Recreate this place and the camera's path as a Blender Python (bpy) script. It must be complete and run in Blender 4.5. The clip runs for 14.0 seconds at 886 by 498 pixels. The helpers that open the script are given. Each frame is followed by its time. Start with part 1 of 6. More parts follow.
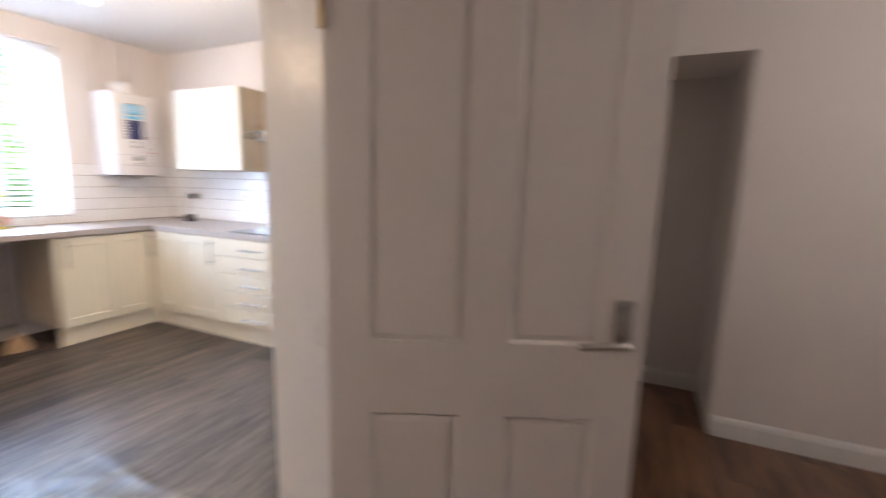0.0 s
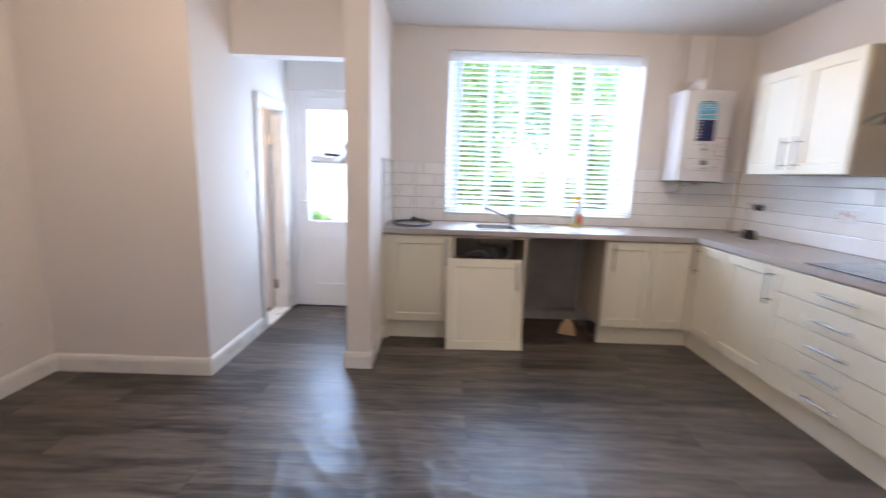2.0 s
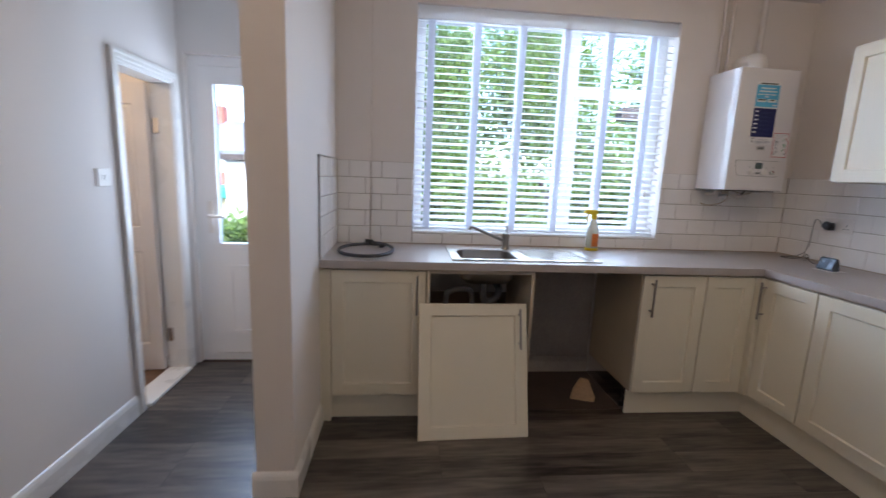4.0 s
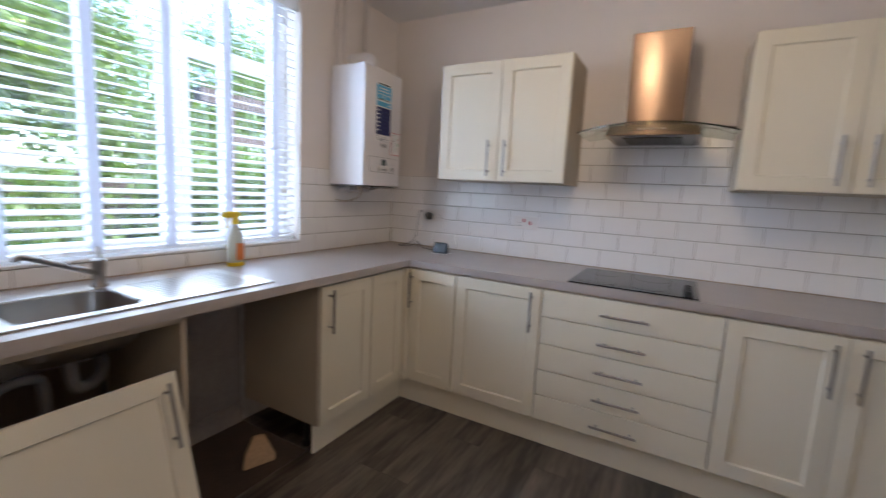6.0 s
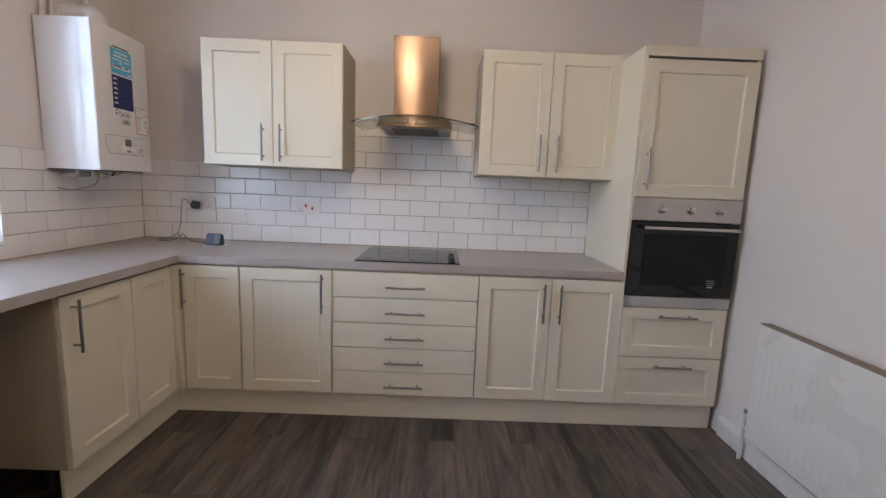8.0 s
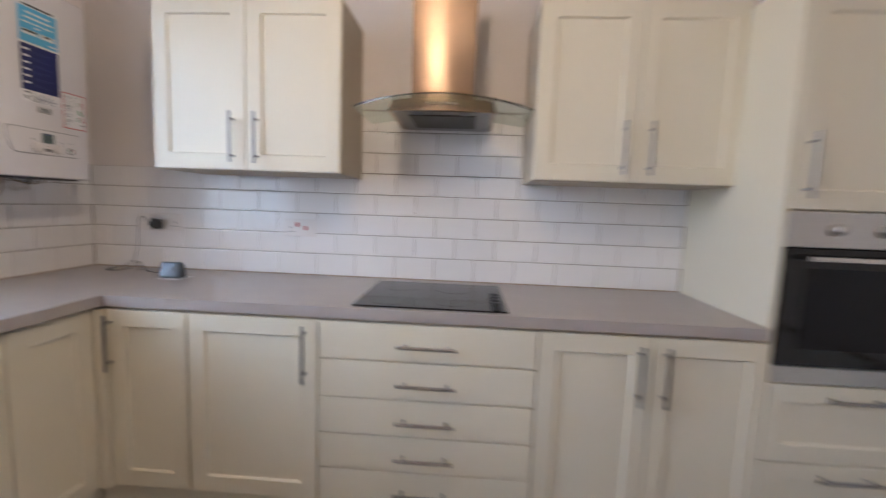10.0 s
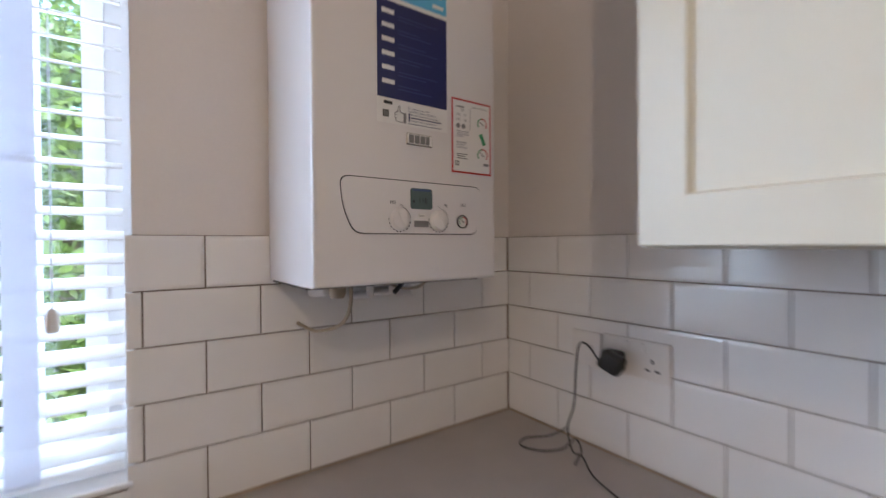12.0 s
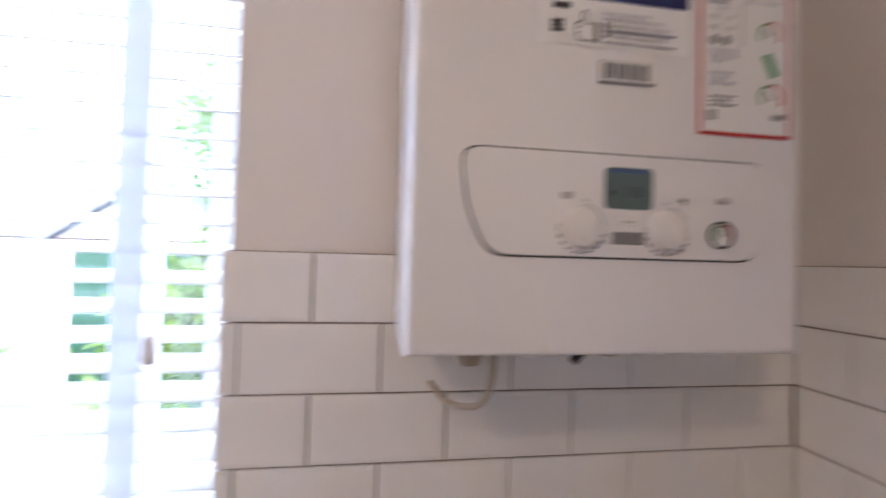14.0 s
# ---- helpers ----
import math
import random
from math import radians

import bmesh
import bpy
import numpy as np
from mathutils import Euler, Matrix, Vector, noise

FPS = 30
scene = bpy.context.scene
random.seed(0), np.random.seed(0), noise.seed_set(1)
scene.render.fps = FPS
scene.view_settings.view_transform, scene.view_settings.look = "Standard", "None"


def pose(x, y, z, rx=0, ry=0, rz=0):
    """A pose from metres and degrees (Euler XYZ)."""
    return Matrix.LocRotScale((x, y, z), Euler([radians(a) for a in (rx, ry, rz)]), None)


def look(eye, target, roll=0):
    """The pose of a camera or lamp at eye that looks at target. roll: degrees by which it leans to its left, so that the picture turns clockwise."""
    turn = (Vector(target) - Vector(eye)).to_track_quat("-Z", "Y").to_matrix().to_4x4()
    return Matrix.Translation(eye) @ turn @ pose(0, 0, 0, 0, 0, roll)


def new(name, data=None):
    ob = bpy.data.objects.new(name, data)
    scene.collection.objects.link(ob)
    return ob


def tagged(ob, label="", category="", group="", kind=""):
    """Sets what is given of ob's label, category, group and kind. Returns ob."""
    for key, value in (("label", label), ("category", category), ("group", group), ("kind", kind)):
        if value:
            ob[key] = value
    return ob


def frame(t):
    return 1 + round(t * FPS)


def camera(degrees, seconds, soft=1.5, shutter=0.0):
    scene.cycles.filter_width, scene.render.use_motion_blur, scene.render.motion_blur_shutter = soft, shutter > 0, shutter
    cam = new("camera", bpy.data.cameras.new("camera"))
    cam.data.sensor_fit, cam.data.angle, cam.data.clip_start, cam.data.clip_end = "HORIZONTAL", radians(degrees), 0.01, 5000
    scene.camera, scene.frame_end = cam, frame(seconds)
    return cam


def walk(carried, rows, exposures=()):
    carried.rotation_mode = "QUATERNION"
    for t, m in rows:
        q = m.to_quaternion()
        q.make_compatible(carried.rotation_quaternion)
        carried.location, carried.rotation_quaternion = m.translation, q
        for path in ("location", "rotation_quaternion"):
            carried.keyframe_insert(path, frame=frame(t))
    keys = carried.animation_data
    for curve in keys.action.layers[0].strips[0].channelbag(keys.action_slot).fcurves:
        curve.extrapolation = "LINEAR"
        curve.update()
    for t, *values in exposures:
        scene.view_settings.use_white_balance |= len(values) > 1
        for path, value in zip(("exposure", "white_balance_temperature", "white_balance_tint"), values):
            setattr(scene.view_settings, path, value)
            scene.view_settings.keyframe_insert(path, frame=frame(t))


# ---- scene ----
cam = camera(92.5, 14.0, soft=1.4, shutter=0.5)
PATH = [
    (0, (0.728, 0.668, 1.357), (-0.068, 2.477, 1.047), 1.5),
    (0.3, (0.693, 0.749, 1.386), (-0.68, 2.155, 1.015), 2.1),
    (0.5, (0.685, 0.78, 1.38), (-0.91, 1.902, 0.94), 3.6),
    (0.8, (0.642, 0.839, 1.363), (-1.122, 1.637, 0.861), 1.9),
    (1, (0.581, 0.879, 1.351), (-1.23, 1.558, 0.841), 1.3),
    (1.3, (0.438, 0.934, 1.331), (-1.444, 1.465, 0.915), 2.2),
    (1.5, (0.339, 0.967, 1.342), (-1.572, 1.434, 0.984), 1.4),
    (1.6, (0.277, 0.995, 1.348), (-1.642, 1.394, 0.951), 0.9),
    (2, (0.09, 1.066, 1.345), (-1.879, 1.068, 0.994), 1.9),
    (2.2, (-0.006, 1.07, 1.351), (-1.957, 0.858, 0.963), 2.1),
    (4.3, (-1.171, 0.984, 1.361), (-3.103, 1.395, 1.043), 2.0),
    (4.5, (-1.271, 0.952, 1.354), (-3.145, 1.581, 1.051), 0.6),
    (5, (-1.525, 0.858, 1.342), (-3.19, 1.911, 0.998), 1.4),
    (5.5, (-1.715, 0.913, 1.321), (-3.103, 2.329, 1.061), 1.3),
    (6, (-1.782, 0.935, 1.334), (-2.743, 2.668, 1.067), 3.0),
    (6.5, (-1.888, 0.828, 1.321), (-2.359, 2.748, 1.018), 1.0),
    (7, (-1.88, 0.798, 1.324), (-2.091, 2.767, 1.045), 2.1),
    (7.5, (-1.843, 0.799, 1.311), (-1.894, 2.781, 1.049), 2.0),
    (7.7, (-1.809, 0.799, 1.329), (-1.816, 2.78, 1.057), 1.8),
    (9.8, (-1.757, 1.427, 1.322), (-1.688, 3.403, 1.015), 3.4),
    (10, (-1.831, 1.579, 1.295), (-1.946, 3.565, 1.092), 2.1),
    (10.5, (-2.008, 1.99, 1.329), (-2.595, 3.887, 1.09), -0.2),
    (11, (-2.254, 2.35, 1.348), (-3.446, 3.95, 1.198), 2.6),
    (11.5, (-2.582, 2.57, 1.386), (-4.031, 3.949, 1.366), 0.5),
    (12, (-2.863, 2.789, 1.419), (-4.493, 3.948, 1.398), -0.4),
    (12.5, (-3.057, 2.991, 1.451), (-4.82, 3.935, 1.509), 1.4),
    (13, (-3.138, 3.061, 1.446), (-4.943, 3.921, 1.507), -0.1),
    (13.5, (-3.142, 3.057, 1.449), (-4.963, 3.878, 1.535), 0.4),
    (14, (-3.164, 2.986, 1.432), (-5.142, 3.279, 1.490), 1.5),
]
EXPOSURES = [(0, 6.72, 5400, 12), (0.5, 6.45, 5250, 12), (1.0, 6.15, 5250, 12), (1.5, 6.05, 5250, 12), (2.2, 5.8, 5300, 12), (4.3, 5.0, 5400, 12), (5.5, 5.05, 5450, 12), (7.7, 5.28, 5500, 12), (10, 5.5, 5450, 12), (11.5, 5.47, 5450, 12), (12.3, 5.22, 5500, 12), (13.5, 5.2, 5500, 17), (14, 5.65, 5500, 17)]
walk(cam, [(t, look(eye, target, roll)) for t, eye, target, roll in PATH], EXPOSURES)

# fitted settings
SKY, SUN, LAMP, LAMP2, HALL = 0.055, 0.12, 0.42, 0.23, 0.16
WINDOW_SKY, DOOR_SKY = 0.97, 0.28
LEAF_TURN, SLAT_TILT = 23.0, -19.0
LOOSE_X, LOOSE_YAW, LOOSE_LEAN = -3.01, 2.0, 15.5

# ---- world, sun and lamps ----
world = bpy.data.worlds.new("world")
world.use_nodes = True
scene.world = world
wn = world.node_tree
sky = wn.nodes.new("ShaderNodeTexSky")
sky.sky_type, sky.sun_disc = "NISHITA", False
sky.sun_elevation, sky.sun_rotation = radians(48), radians(75)
sky.air_density, sky.dust_density = 1.0, 3.0
bg = wn.nodes["Background"]
bg.inputs[1].default_value = SKY
wn.links.new(sky.outputs[0], bg.inputs[0])

sun = new("sun", bpy.data.lights.new("sun", "SUN"))
sun.data.energy, sun.data.angle, sun.data.color = SUN, radians(12), (1.0, 0.95, 0.87)
sun.matrix_world = look((8, 2.2, 10), (0, 0, 0))

BULB = (-2.11, 2.17, 2.31)
lamp = new("pendant_glow", bpy.data.lights.new("pendant_glow", "POINT"))
lamp.data.energy, lamp.data.color, lamp.data.shadow_soft_size = LAMP, (1.0, 0.70, 0.43), 0.035
lamp.location = BULB
BULB2 = (-1.50, -0.20, 2.14)
lamp3 = new("dining_glow", bpy.data.lights.new("dining_glow", "POINT"))
lamp3.data.energy, lamp3.data.color, lamp3.data.shadow_soft_size = LAMP2, (1.0, 0.64, 0.34), 0.035
lamp3.location = BULB2
WCBULB = (-3.15, -1.3, 2.25)
lamp4 = new("side_room_glow", bpy.data.lights.new("side_room_glow", "POINT"))
lamp4.data.energy, lamp4.data.color, lamp4.data.shadow_soft_size = 0.42, (1.0, 0.70, 0.40), 0.035
lamp4.location = WCBULB
# Added hall bulb, never seen; it brightens the open door and hall wall.
ADDED_HALL_BULB = (2.2, 1.85, 2.2)
lamp2 = new("added_hall_glow", bpy.data.lights.new("added_hall_glow", "POINT"))
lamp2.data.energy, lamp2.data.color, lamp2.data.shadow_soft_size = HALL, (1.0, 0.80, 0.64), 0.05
lamp2.location = ADDED_HALL_BULB

# the sky's light in the two glazed openings
for name, power, at, wide, high in (("window_sky", WINDOW_SKY, (-3.925, 1.925, 1.69), 1.60, 1.33), ("back_door_sky", DOOR_SKY, (-4.03, 0.0065, 1.37), 0.46, 1.02)):
    glow = new(name, bpy.data.lights.new(name, "AREA"))
    glow.data.shape, glow.data.size, glow.data.size_y = "RECTANGLE", wide, high
    glow.data.energy, glow.data.color = power, (0.88, 0.95, 1.0)
    glow.matrix_world = look(at, (at[0] + 1, at[1], at[2]))

# ---- materials ----


def material(name, color, rough=0.5, metal=0.0, var=0.06, scale=3.0, bump=0.05, fine=120.0, stretch=(1, 1, 1), **more):
    """A principled surface with broad stains, fine grain and relief."""
    m = bpy.data.materials.new(name)
    m.use_nodes = True
    t = m.node_tree
    p = t.nodes["Principled BSDF"]
    co = t.nodes.new("ShaderNodeTexCoord")
    mp = t.nodes.new("ShaderNodeMapping")
    mp.inputs["Scale"].default_value = stretch
    t.links.new(co.outputs["Object"], mp.inputs[0])
    n1 = t.nodes.new("ShaderNodeTexNoise")
    n1.inputs["Scale"].default_value, n1.inputs["Detail"].default_value = scale, 5
    n2 = t.nodes.new("ShaderNodeTexNoise")
    n2.inputs["Scale"].default_value, n2.inputs["Detail"].default_value = fine, 3
    t.links.new(mp.outputs[0], n1.inputs[0]), t.links.new(mp.outputs[0], n2.inputs[0])
    mix = t.nodes.new("ShaderNodeMix")
    mix.data_type = "FLOAT"
    mix.inputs[0].default_value = 0.35
    t.links.new(n1.outputs[0], mix.inputs[2]), t.links.new(n2.outputs[0], mix.inputs[3])
    ramp = t.nodes.new("ShaderNodeValToRGB")
    e = ramp.color_ramp.elements
    e[0].position, e[1].position = 0.3, 0.7
    e[0].color = (*[c * (1 - var) for c in color], 1)
    e[1].color = (*[min(1, c * (1 + var)) for c in color], 1)
    t.links.new(mix.outputs[0], ramp.inputs[0])
    t.links.new(ramp.outputs[0], p.inputs["Base Color"])
    rr = t.nodes.new("ShaderNodeMapRange")
    rr.inputs[3].default_value, rr.inputs[4].default_value = max(0.02, rough * 0.85), min(1, rough * 1.15)
    t.links.new(n1.outputs[0], rr.inputs[0])
    t.links.new(rr.outputs[0], p.inputs["Roughness"])
    p.inputs["Metallic"].default_value = metal
    if bump:
        b = t.nodes.new("ShaderNodeBump")
        b.inputs["Strength"].default_value, b.inputs["Distance"].default_value = bump, 0.004
        t.links.new(n2.outputs[0], b.inputs["Height"])
        t.links.new(b.outputs[0], p.inputs["Normal"])
    for key, value in more.items():
        p.inputs[key.replace("_", " ")].default_value = value
    return m


def emitter(name, color, strength):
    m = material(name, color, 0.4, bump=0)
    p = m.node_tree.nodes["Principled BSDF"]
    p.inputs["Emission Color"].default_value, p.inputs["Emission Strength"].default_value = (*color, 1), strength
    return m


def glass(name, tint=(0.97, 0.99, 0.98), rough=0.0):
    m = material(name, tint, 0.02, bump=0, var=0)
    p = m.node_tree.nodes["Principled BSDF"]
    for link in list(m.node_tree.links):
        if link.to_socket in (p.inputs["Roughness"], p.inputs["Base Color"]):
            m.node_tree.links.remove(link)
    p.inputs["Base Color"].default_value, p.inputs["Roughness"].default_value = (*tint, 1), rough
    p.inputs["Transmission Weight"].default_value, p.inputs["IOR"].default_value = 1, 1.45
    return m


def random_tone(m, spread):
    """Vary a material's tone from object to object."""
    t = m.node_tree
    p = t.nodes["Principled BSDF"]
    was = p.inputs["Base Color"].links[0].from_socket
    info, rng = t.nodes.new("ShaderNodeObjectInfo"), t.nodes.new("ShaderNodeMapRange")
    rng.inputs[3].default_value, rng.inputs[4].default_value = 1 - spread, 1 + spread
    t.links.new(info.outputs["Random"], rng.inputs[0])
    hsv = t.nodes.new("ShaderNodeHueSaturation")
    t.links.new(rng.outputs[0], hsv.inputs["Value"]), t.links.new(was, hsv.inputs["Color"])
    t.links.new(hsv.outputs[0], p.inputs["Base Color"])
    return m


def wood_floor(name, dark, light, wide, long, rough, along_y=True, coat=0.0):
    """Printed planks: brick layout for plank tones, stretched noise for the grain."""
    m = bpy.data.materials.new(name)
    m.use_nodes = True
    t = m.node_tree
    p = t.nodes["Principled BSDF"]
    co, mp = t.nodes.new("ShaderNodeTexCoord"), t.nodes.new("ShaderNodeMapping")
    mp.inputs["Rotation"].default_value = (0, 0, radians(90) if along_y else 0)
    t.links.new(co.outputs["Object"], mp.inputs[0])
    br = t.nodes.new("ShaderNodeTexBrick")
    br.offset, br.offset_frequency = 0.37, 3
    for key, value in (("Scale", 1.0), ("Mortar Size", 0.0012), ("Brick Width", long), ("Row Height", wide), ("Bias", 0.0), ("Mortar Smooth", 0.3)):
        br.inputs[key].default_value = value
    br.inputs["Color1"].default_value, br.inputs["Color2"].default_value = (0.1, 0.1, 0.1, 1), (0.9, 0.9, 0.9, 1)
    br.inputs["Mortar"].default_value = (0.2, 0.2, 0.2, 1)
    t.links.new(mp.outputs[0], br.inputs[0])
    st = t.nodes.new("ShaderNodeMapping")
    st.inputs["Scale"].default_value = (1.3, 11, 1)
    t.links.new(mp.outputs[0], st.inputs[0])
    off = t.nodes.new("ShaderNodeVectorMath")
    off.operation = "ADD"
    big = t.nodes.new("ShaderNodeVectorMath")
    big.operation = "SCALE"
    big.inputs["Scale"].default_value = 37.0
    t.links.new(br.outputs["Color"], big.inputs[0])
    t.links.new(st.outputs[0], off.inputs[0]), t.links.new(big.outputs[0], off.inputs[1])
    grain = t.nodes.new("ShaderNodeTexNoise")
    grain.inputs["Scale"].default_value, grain.inputs["Detail"].default_value, grain.inputs["Distortion"].default_value = 1.6, 9, 0.6
    t.links.new(off.outputs[0], grain.inputs[0])
    fine = t.nodes.new("ShaderNodeTexNoise")
    fine.inputs["Scale"].default_value, fine.inputs["Detail"].default_value = 5.5, 6
    t.links.new(off.outputs[0], fine.inputs[0])
    sep = t.nodes.new("ShaderNodeSeparateColor")
    t.links.new(br.outputs["Color"], sep.inputs[0])
    a = t.nodes.new("ShaderNodeMath")
    a.operation = "MULTIPLY_ADD"
    a.inputs[1].default_value = 0.28
    t.links.new(sep.outputs[0], a.inputs[0]), t.links.new(grain.outputs[0], a.inputs[2])
    b = t.nodes.new("ShaderNodeMath")
    b.operation = "MULTIPLY_ADD"
    b.inputs[1].default_value = 0.55
    t.links.new(fine.outputs[0], b.inputs[0]), t.links.new(a.outputs[0], b.inputs[2])
    ramp = t.nodes.new("ShaderNodeValToRGB")
    e = ramp.color_ramp.elements
    e[0].position, e[1].position = 0.0, 1.0
    e[0].color, e[1].color = (*dark, 1), (*light, 1)
    spread = t.nodes.new("ShaderNodeMapRange")
    spread.inputs[1].default_value, spread.inputs[2].default_value = 0.73, 1.28
    t.links.new(b.outputs[0], spread.inputs[0])
    t.links.new(spread.outputs[0], ramp.inputs[0])
    mul = t.nodes.new("ShaderNodeMix")
    mul.data_type, mul.blend_type = "RGBA", "MIX"
    mul.inputs[7].default_value = (*[c * 0.45 for c in dark], 1)
    t.links.new(br.outputs["Fac"], mul.inputs[0]), t.links.new(ramp.outputs[0], mul.inputs[6])
    t.links.new(mul.outputs[2], p.inputs["Base Color"])
    rr = t.nodes.new("ShaderNodeMapRange")
    rr.inputs[3].default_value, rr.inputs[4].default_value = rough * 0.8, rough * 1.25
    t.links.new(grain.outputs[0], rr.inputs[0]), t.links.new(rr.outputs[0], p.inputs["Roughness"])
    bp = t.nodes.new("ShaderNodeBump")
    bp.inputs["Strength"].default_value, bp.inputs["Distance"].default_value = 0.25, 0.002
    t.links.new(b.outputs[0], bp.inputs["Height"]), t.links.new(bp.outputs[0], p.inputs["Normal"])
    p.inputs["Specular IOR Level"].default_value = 0.9
    p.inputs["Coat Weight"].default_value, p.inputs["Coat Roughness"].default_value = coat, 0.25
    return m


WALL = material("wall_paint", (0.78, 0.735, 0.70), 0.75, var=0.025, scale=1.3, bump=0.08, fine=160)
CEIL = material("ceiling_paint", (0.80, 0.79, 0.78), 0.7, var=0.02, scale=1.0, bump=0.06, fine=90)
GLOSSWHITE = material("white_gloss_paint", (0.80, 0.785, 0.76), 0.28, var=0.03, scale=4, bump=0.03, fine=60)
DOORPAINT = material("white_satin_door_paint", (0.74, 0.70, 0.67), 0.42, var=0.03, scale=5, bump=0.04, fine=90)
CREAM = random_tone(material("cream_cabinet_vinyl", (0.775, 0.725, 0.59), 0.38, var=0.02, scale=3, bump=0.05, fine=220, stretch=(1, 1, 0.3)), 0.012)
# Cream board made darker than the fronts; side shade is in the colour.
SHADED_CARCASS = material("shaded_carcass_board", (0.50, 0.43, 0.33), 0.5, var=0.03, scale=5, bump=0.05, fine=200)
# Inside board; the cabinet's inner shade is put into this brown.
DARKIN = material("shaded_inside_board", (0.25, 0.20, 0.155), 0.6, var=0.06, scale=6, bump=0.05)
WORKTOP = material("taupe_laminate", (0.43, 0.39, 0.37), 0.33, var=0.09, scale=9, bump=0.06, fine=420)
STEEL = material("brushed_steel", (0.56, 0.54, 0.51), 0.3, 1.0, var=0.06, scale=12, bump=0.06, fine=60, stretch=(1, 1, 30))
# Neutral steel tinted brown; the warm lamp's reflection is put into the colour.
TINTED_STEEL = material("warm_tinted_steel", (0.33, 0.235, 0.16), 0.16, 1.0, var=0.05, scale=8, bump=0.02, fine=50, stretch=(1, 1, 40), Anisotropic=0.93, Anisotropic_Rotation=0.25)
CHROME = material("satin_chrome", (0.62, 0.60, 0.57), 0.22, 1.0, var=0.03, scale=30, bump=0.0)
FILTER = material("dark_filter_mesh", (0.09, 0.08, 0.065), 0.45, 0.8, var=0.2, scale=30, bump=0.3, fine=400)
HANDLE = material("brushed_nickel", (0.33, 0.31, 0.29), 0.3, 1.0, var=0.05, scale=40, bump=0.02, fine=300)
BLACKGLASS = material("black_ceramic_glass", (0.012, 0.012, 0.013), 0.09, var=0.1, bump=0.0, Specular_IOR_Level=0.22)
OVENGLASS = material("black_oven_glass", (0.008, 0.008, 0.008), 0.08, var=0.1, bump=0.0)
BLACK = material("black_plastic", (0.018, 0.018, 0.019), 0.4, var=0.1, scale=20, bump=0.03)
GREYHOSE = material("grey_rubber_hose", (0.055, 0.056, 0.06), 0.5, var=0.1, scale=20, bump=0.1, fine=60)
BOILER = material("white_enamel", (0.80, 0.775, 0.775), 0.09, var=0.012, scale=2, bump=0.015, fine=25)
PLASTIC = material("white_plastic", (0.80, 0.77, 0.74), 0.35, var=0.02, scale=8, bump=0.02)
BEIGE = material("beige_flex", (0.42, 0.34, 0.25), 0.5, var=0.05, scale=30, bump=0.02)
UPVC = material("white_upvc", (0.84, 0.84, 0.85), 0.3, var=0.015, scale=3, bump=0.015)
SLAT = material("white_faux_wood_slat", (0.88, 0.88, 0.88), 0.42, var=0.02, scale=6, bump=0.05, fine=90, stretch=(1, 0.1, 1))
TAPE = material("white_cotton_tape", (0.80, 0.81, 0.86), 0.85, var=0.03, scale=20, bump=0.2, fine=500)
TILE = random_tone(material("white_glazed_tile", (0.86, 0.845, 0.83), 0.07, var=0.015, scale=6, bump=0.03, fine=9), 0.02)
# Brown-grey puts the shade between the radiator panels into the grille's colour.
GRILLE_SHADE = material("shaded_grille", (0.30, 0.25, 0.21), 0.7, var=0.2, scale=20, bump=0.1)
GROUT = material("taupe_grout", (0.20, 0.155, 0.12), 0.9, var=0.15, scale=12, bump=0.2, fine=300)
VINYL = wood_floor("grey_oak_vinyl", (0.009, 0.0066, 0.0055), (0.195, 0.157, 0.130), 0.152, 1.22, 0.44, True, 0.1)
LAMINATE = random_tone(wood_floor("brown_laminate", (0.07, 0.03, 0.013), (0.34, 0.18, 0.09), 0.5, 9.0, 0.35, True, 0.1), 0.12)
NAVY = material("navy_print", (0.02, 0.025, 0.12), 0.35, var=0.05, bump=0)
FAINT = material("faint_blue_print", (0.05, 0.07, 0.20), 0.35, var=0.05, bump=0)
CYAN = material("light_blue_print", (0.14, 0.50, 0.76), 0.35, var=0.05, bump=0)
INK = material("dark_ink", (0.03, 0.03, 0.035), 0.5, var=0.05, bump=0)
GREYINK = material("grey_ink", (0.23, 0.23, 0.24), 0.5, var=0.05, bump=0)
PAPER = material("white_paper_print", (0.82, 0.81, 0.80), 0.4, var=0.02, bump=0)
RED = material("red_print", (0.50, 0.025, 0.03), 0.4, var=0.05, bump=0)
GREENINK = material("green_print", (0.03, 0.30, 0.11), 0.4, var=0.05, bump=0)
LCD = emitter("lcd_backlight", (0.080, 0.108, 0.100), 0.003)
LCDBLUE = emitter("lcd_blue_edge", (0.05, 0.075, 0.15), 0.003)
BULBGLASS = emitter("lit_bulb", (1.0, 0.72, 0.42), 0.6)
GLASS = glass("window_glass")
VISOR = glass("green_edge_glass", (0.80, 0.92, 0.88))
BOTTLE = material("hazy_plastic", (0.80, 0.81, 0.70), 0.25, var=0.03, bump=0, Transmission_Weight=0.45)
YELLOW = material("yellow_plastic", (0.75, 0.55, 0.01), 0.35, var=0.03, bump=0)
ORANGE = material("orange_label", (0.60, 0.17, 0.03), 0.4, var=0.1, scale=40, bump=0)
RAWWOOD = material("raw_pine", (0.45, 0.30, 0.17), 0.7, var=0.2, scale=8, bump=0.2, fine=60, stretch=(1, 8, 8))
# Bare screed, its colour lowered further for the shade in the gap.
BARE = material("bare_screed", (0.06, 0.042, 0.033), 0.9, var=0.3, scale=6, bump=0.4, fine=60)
COPPERPIPE = material("painted_pipe", (0.70, 0.655, 0.62), 0.5, var=0.03, bump=0.02)
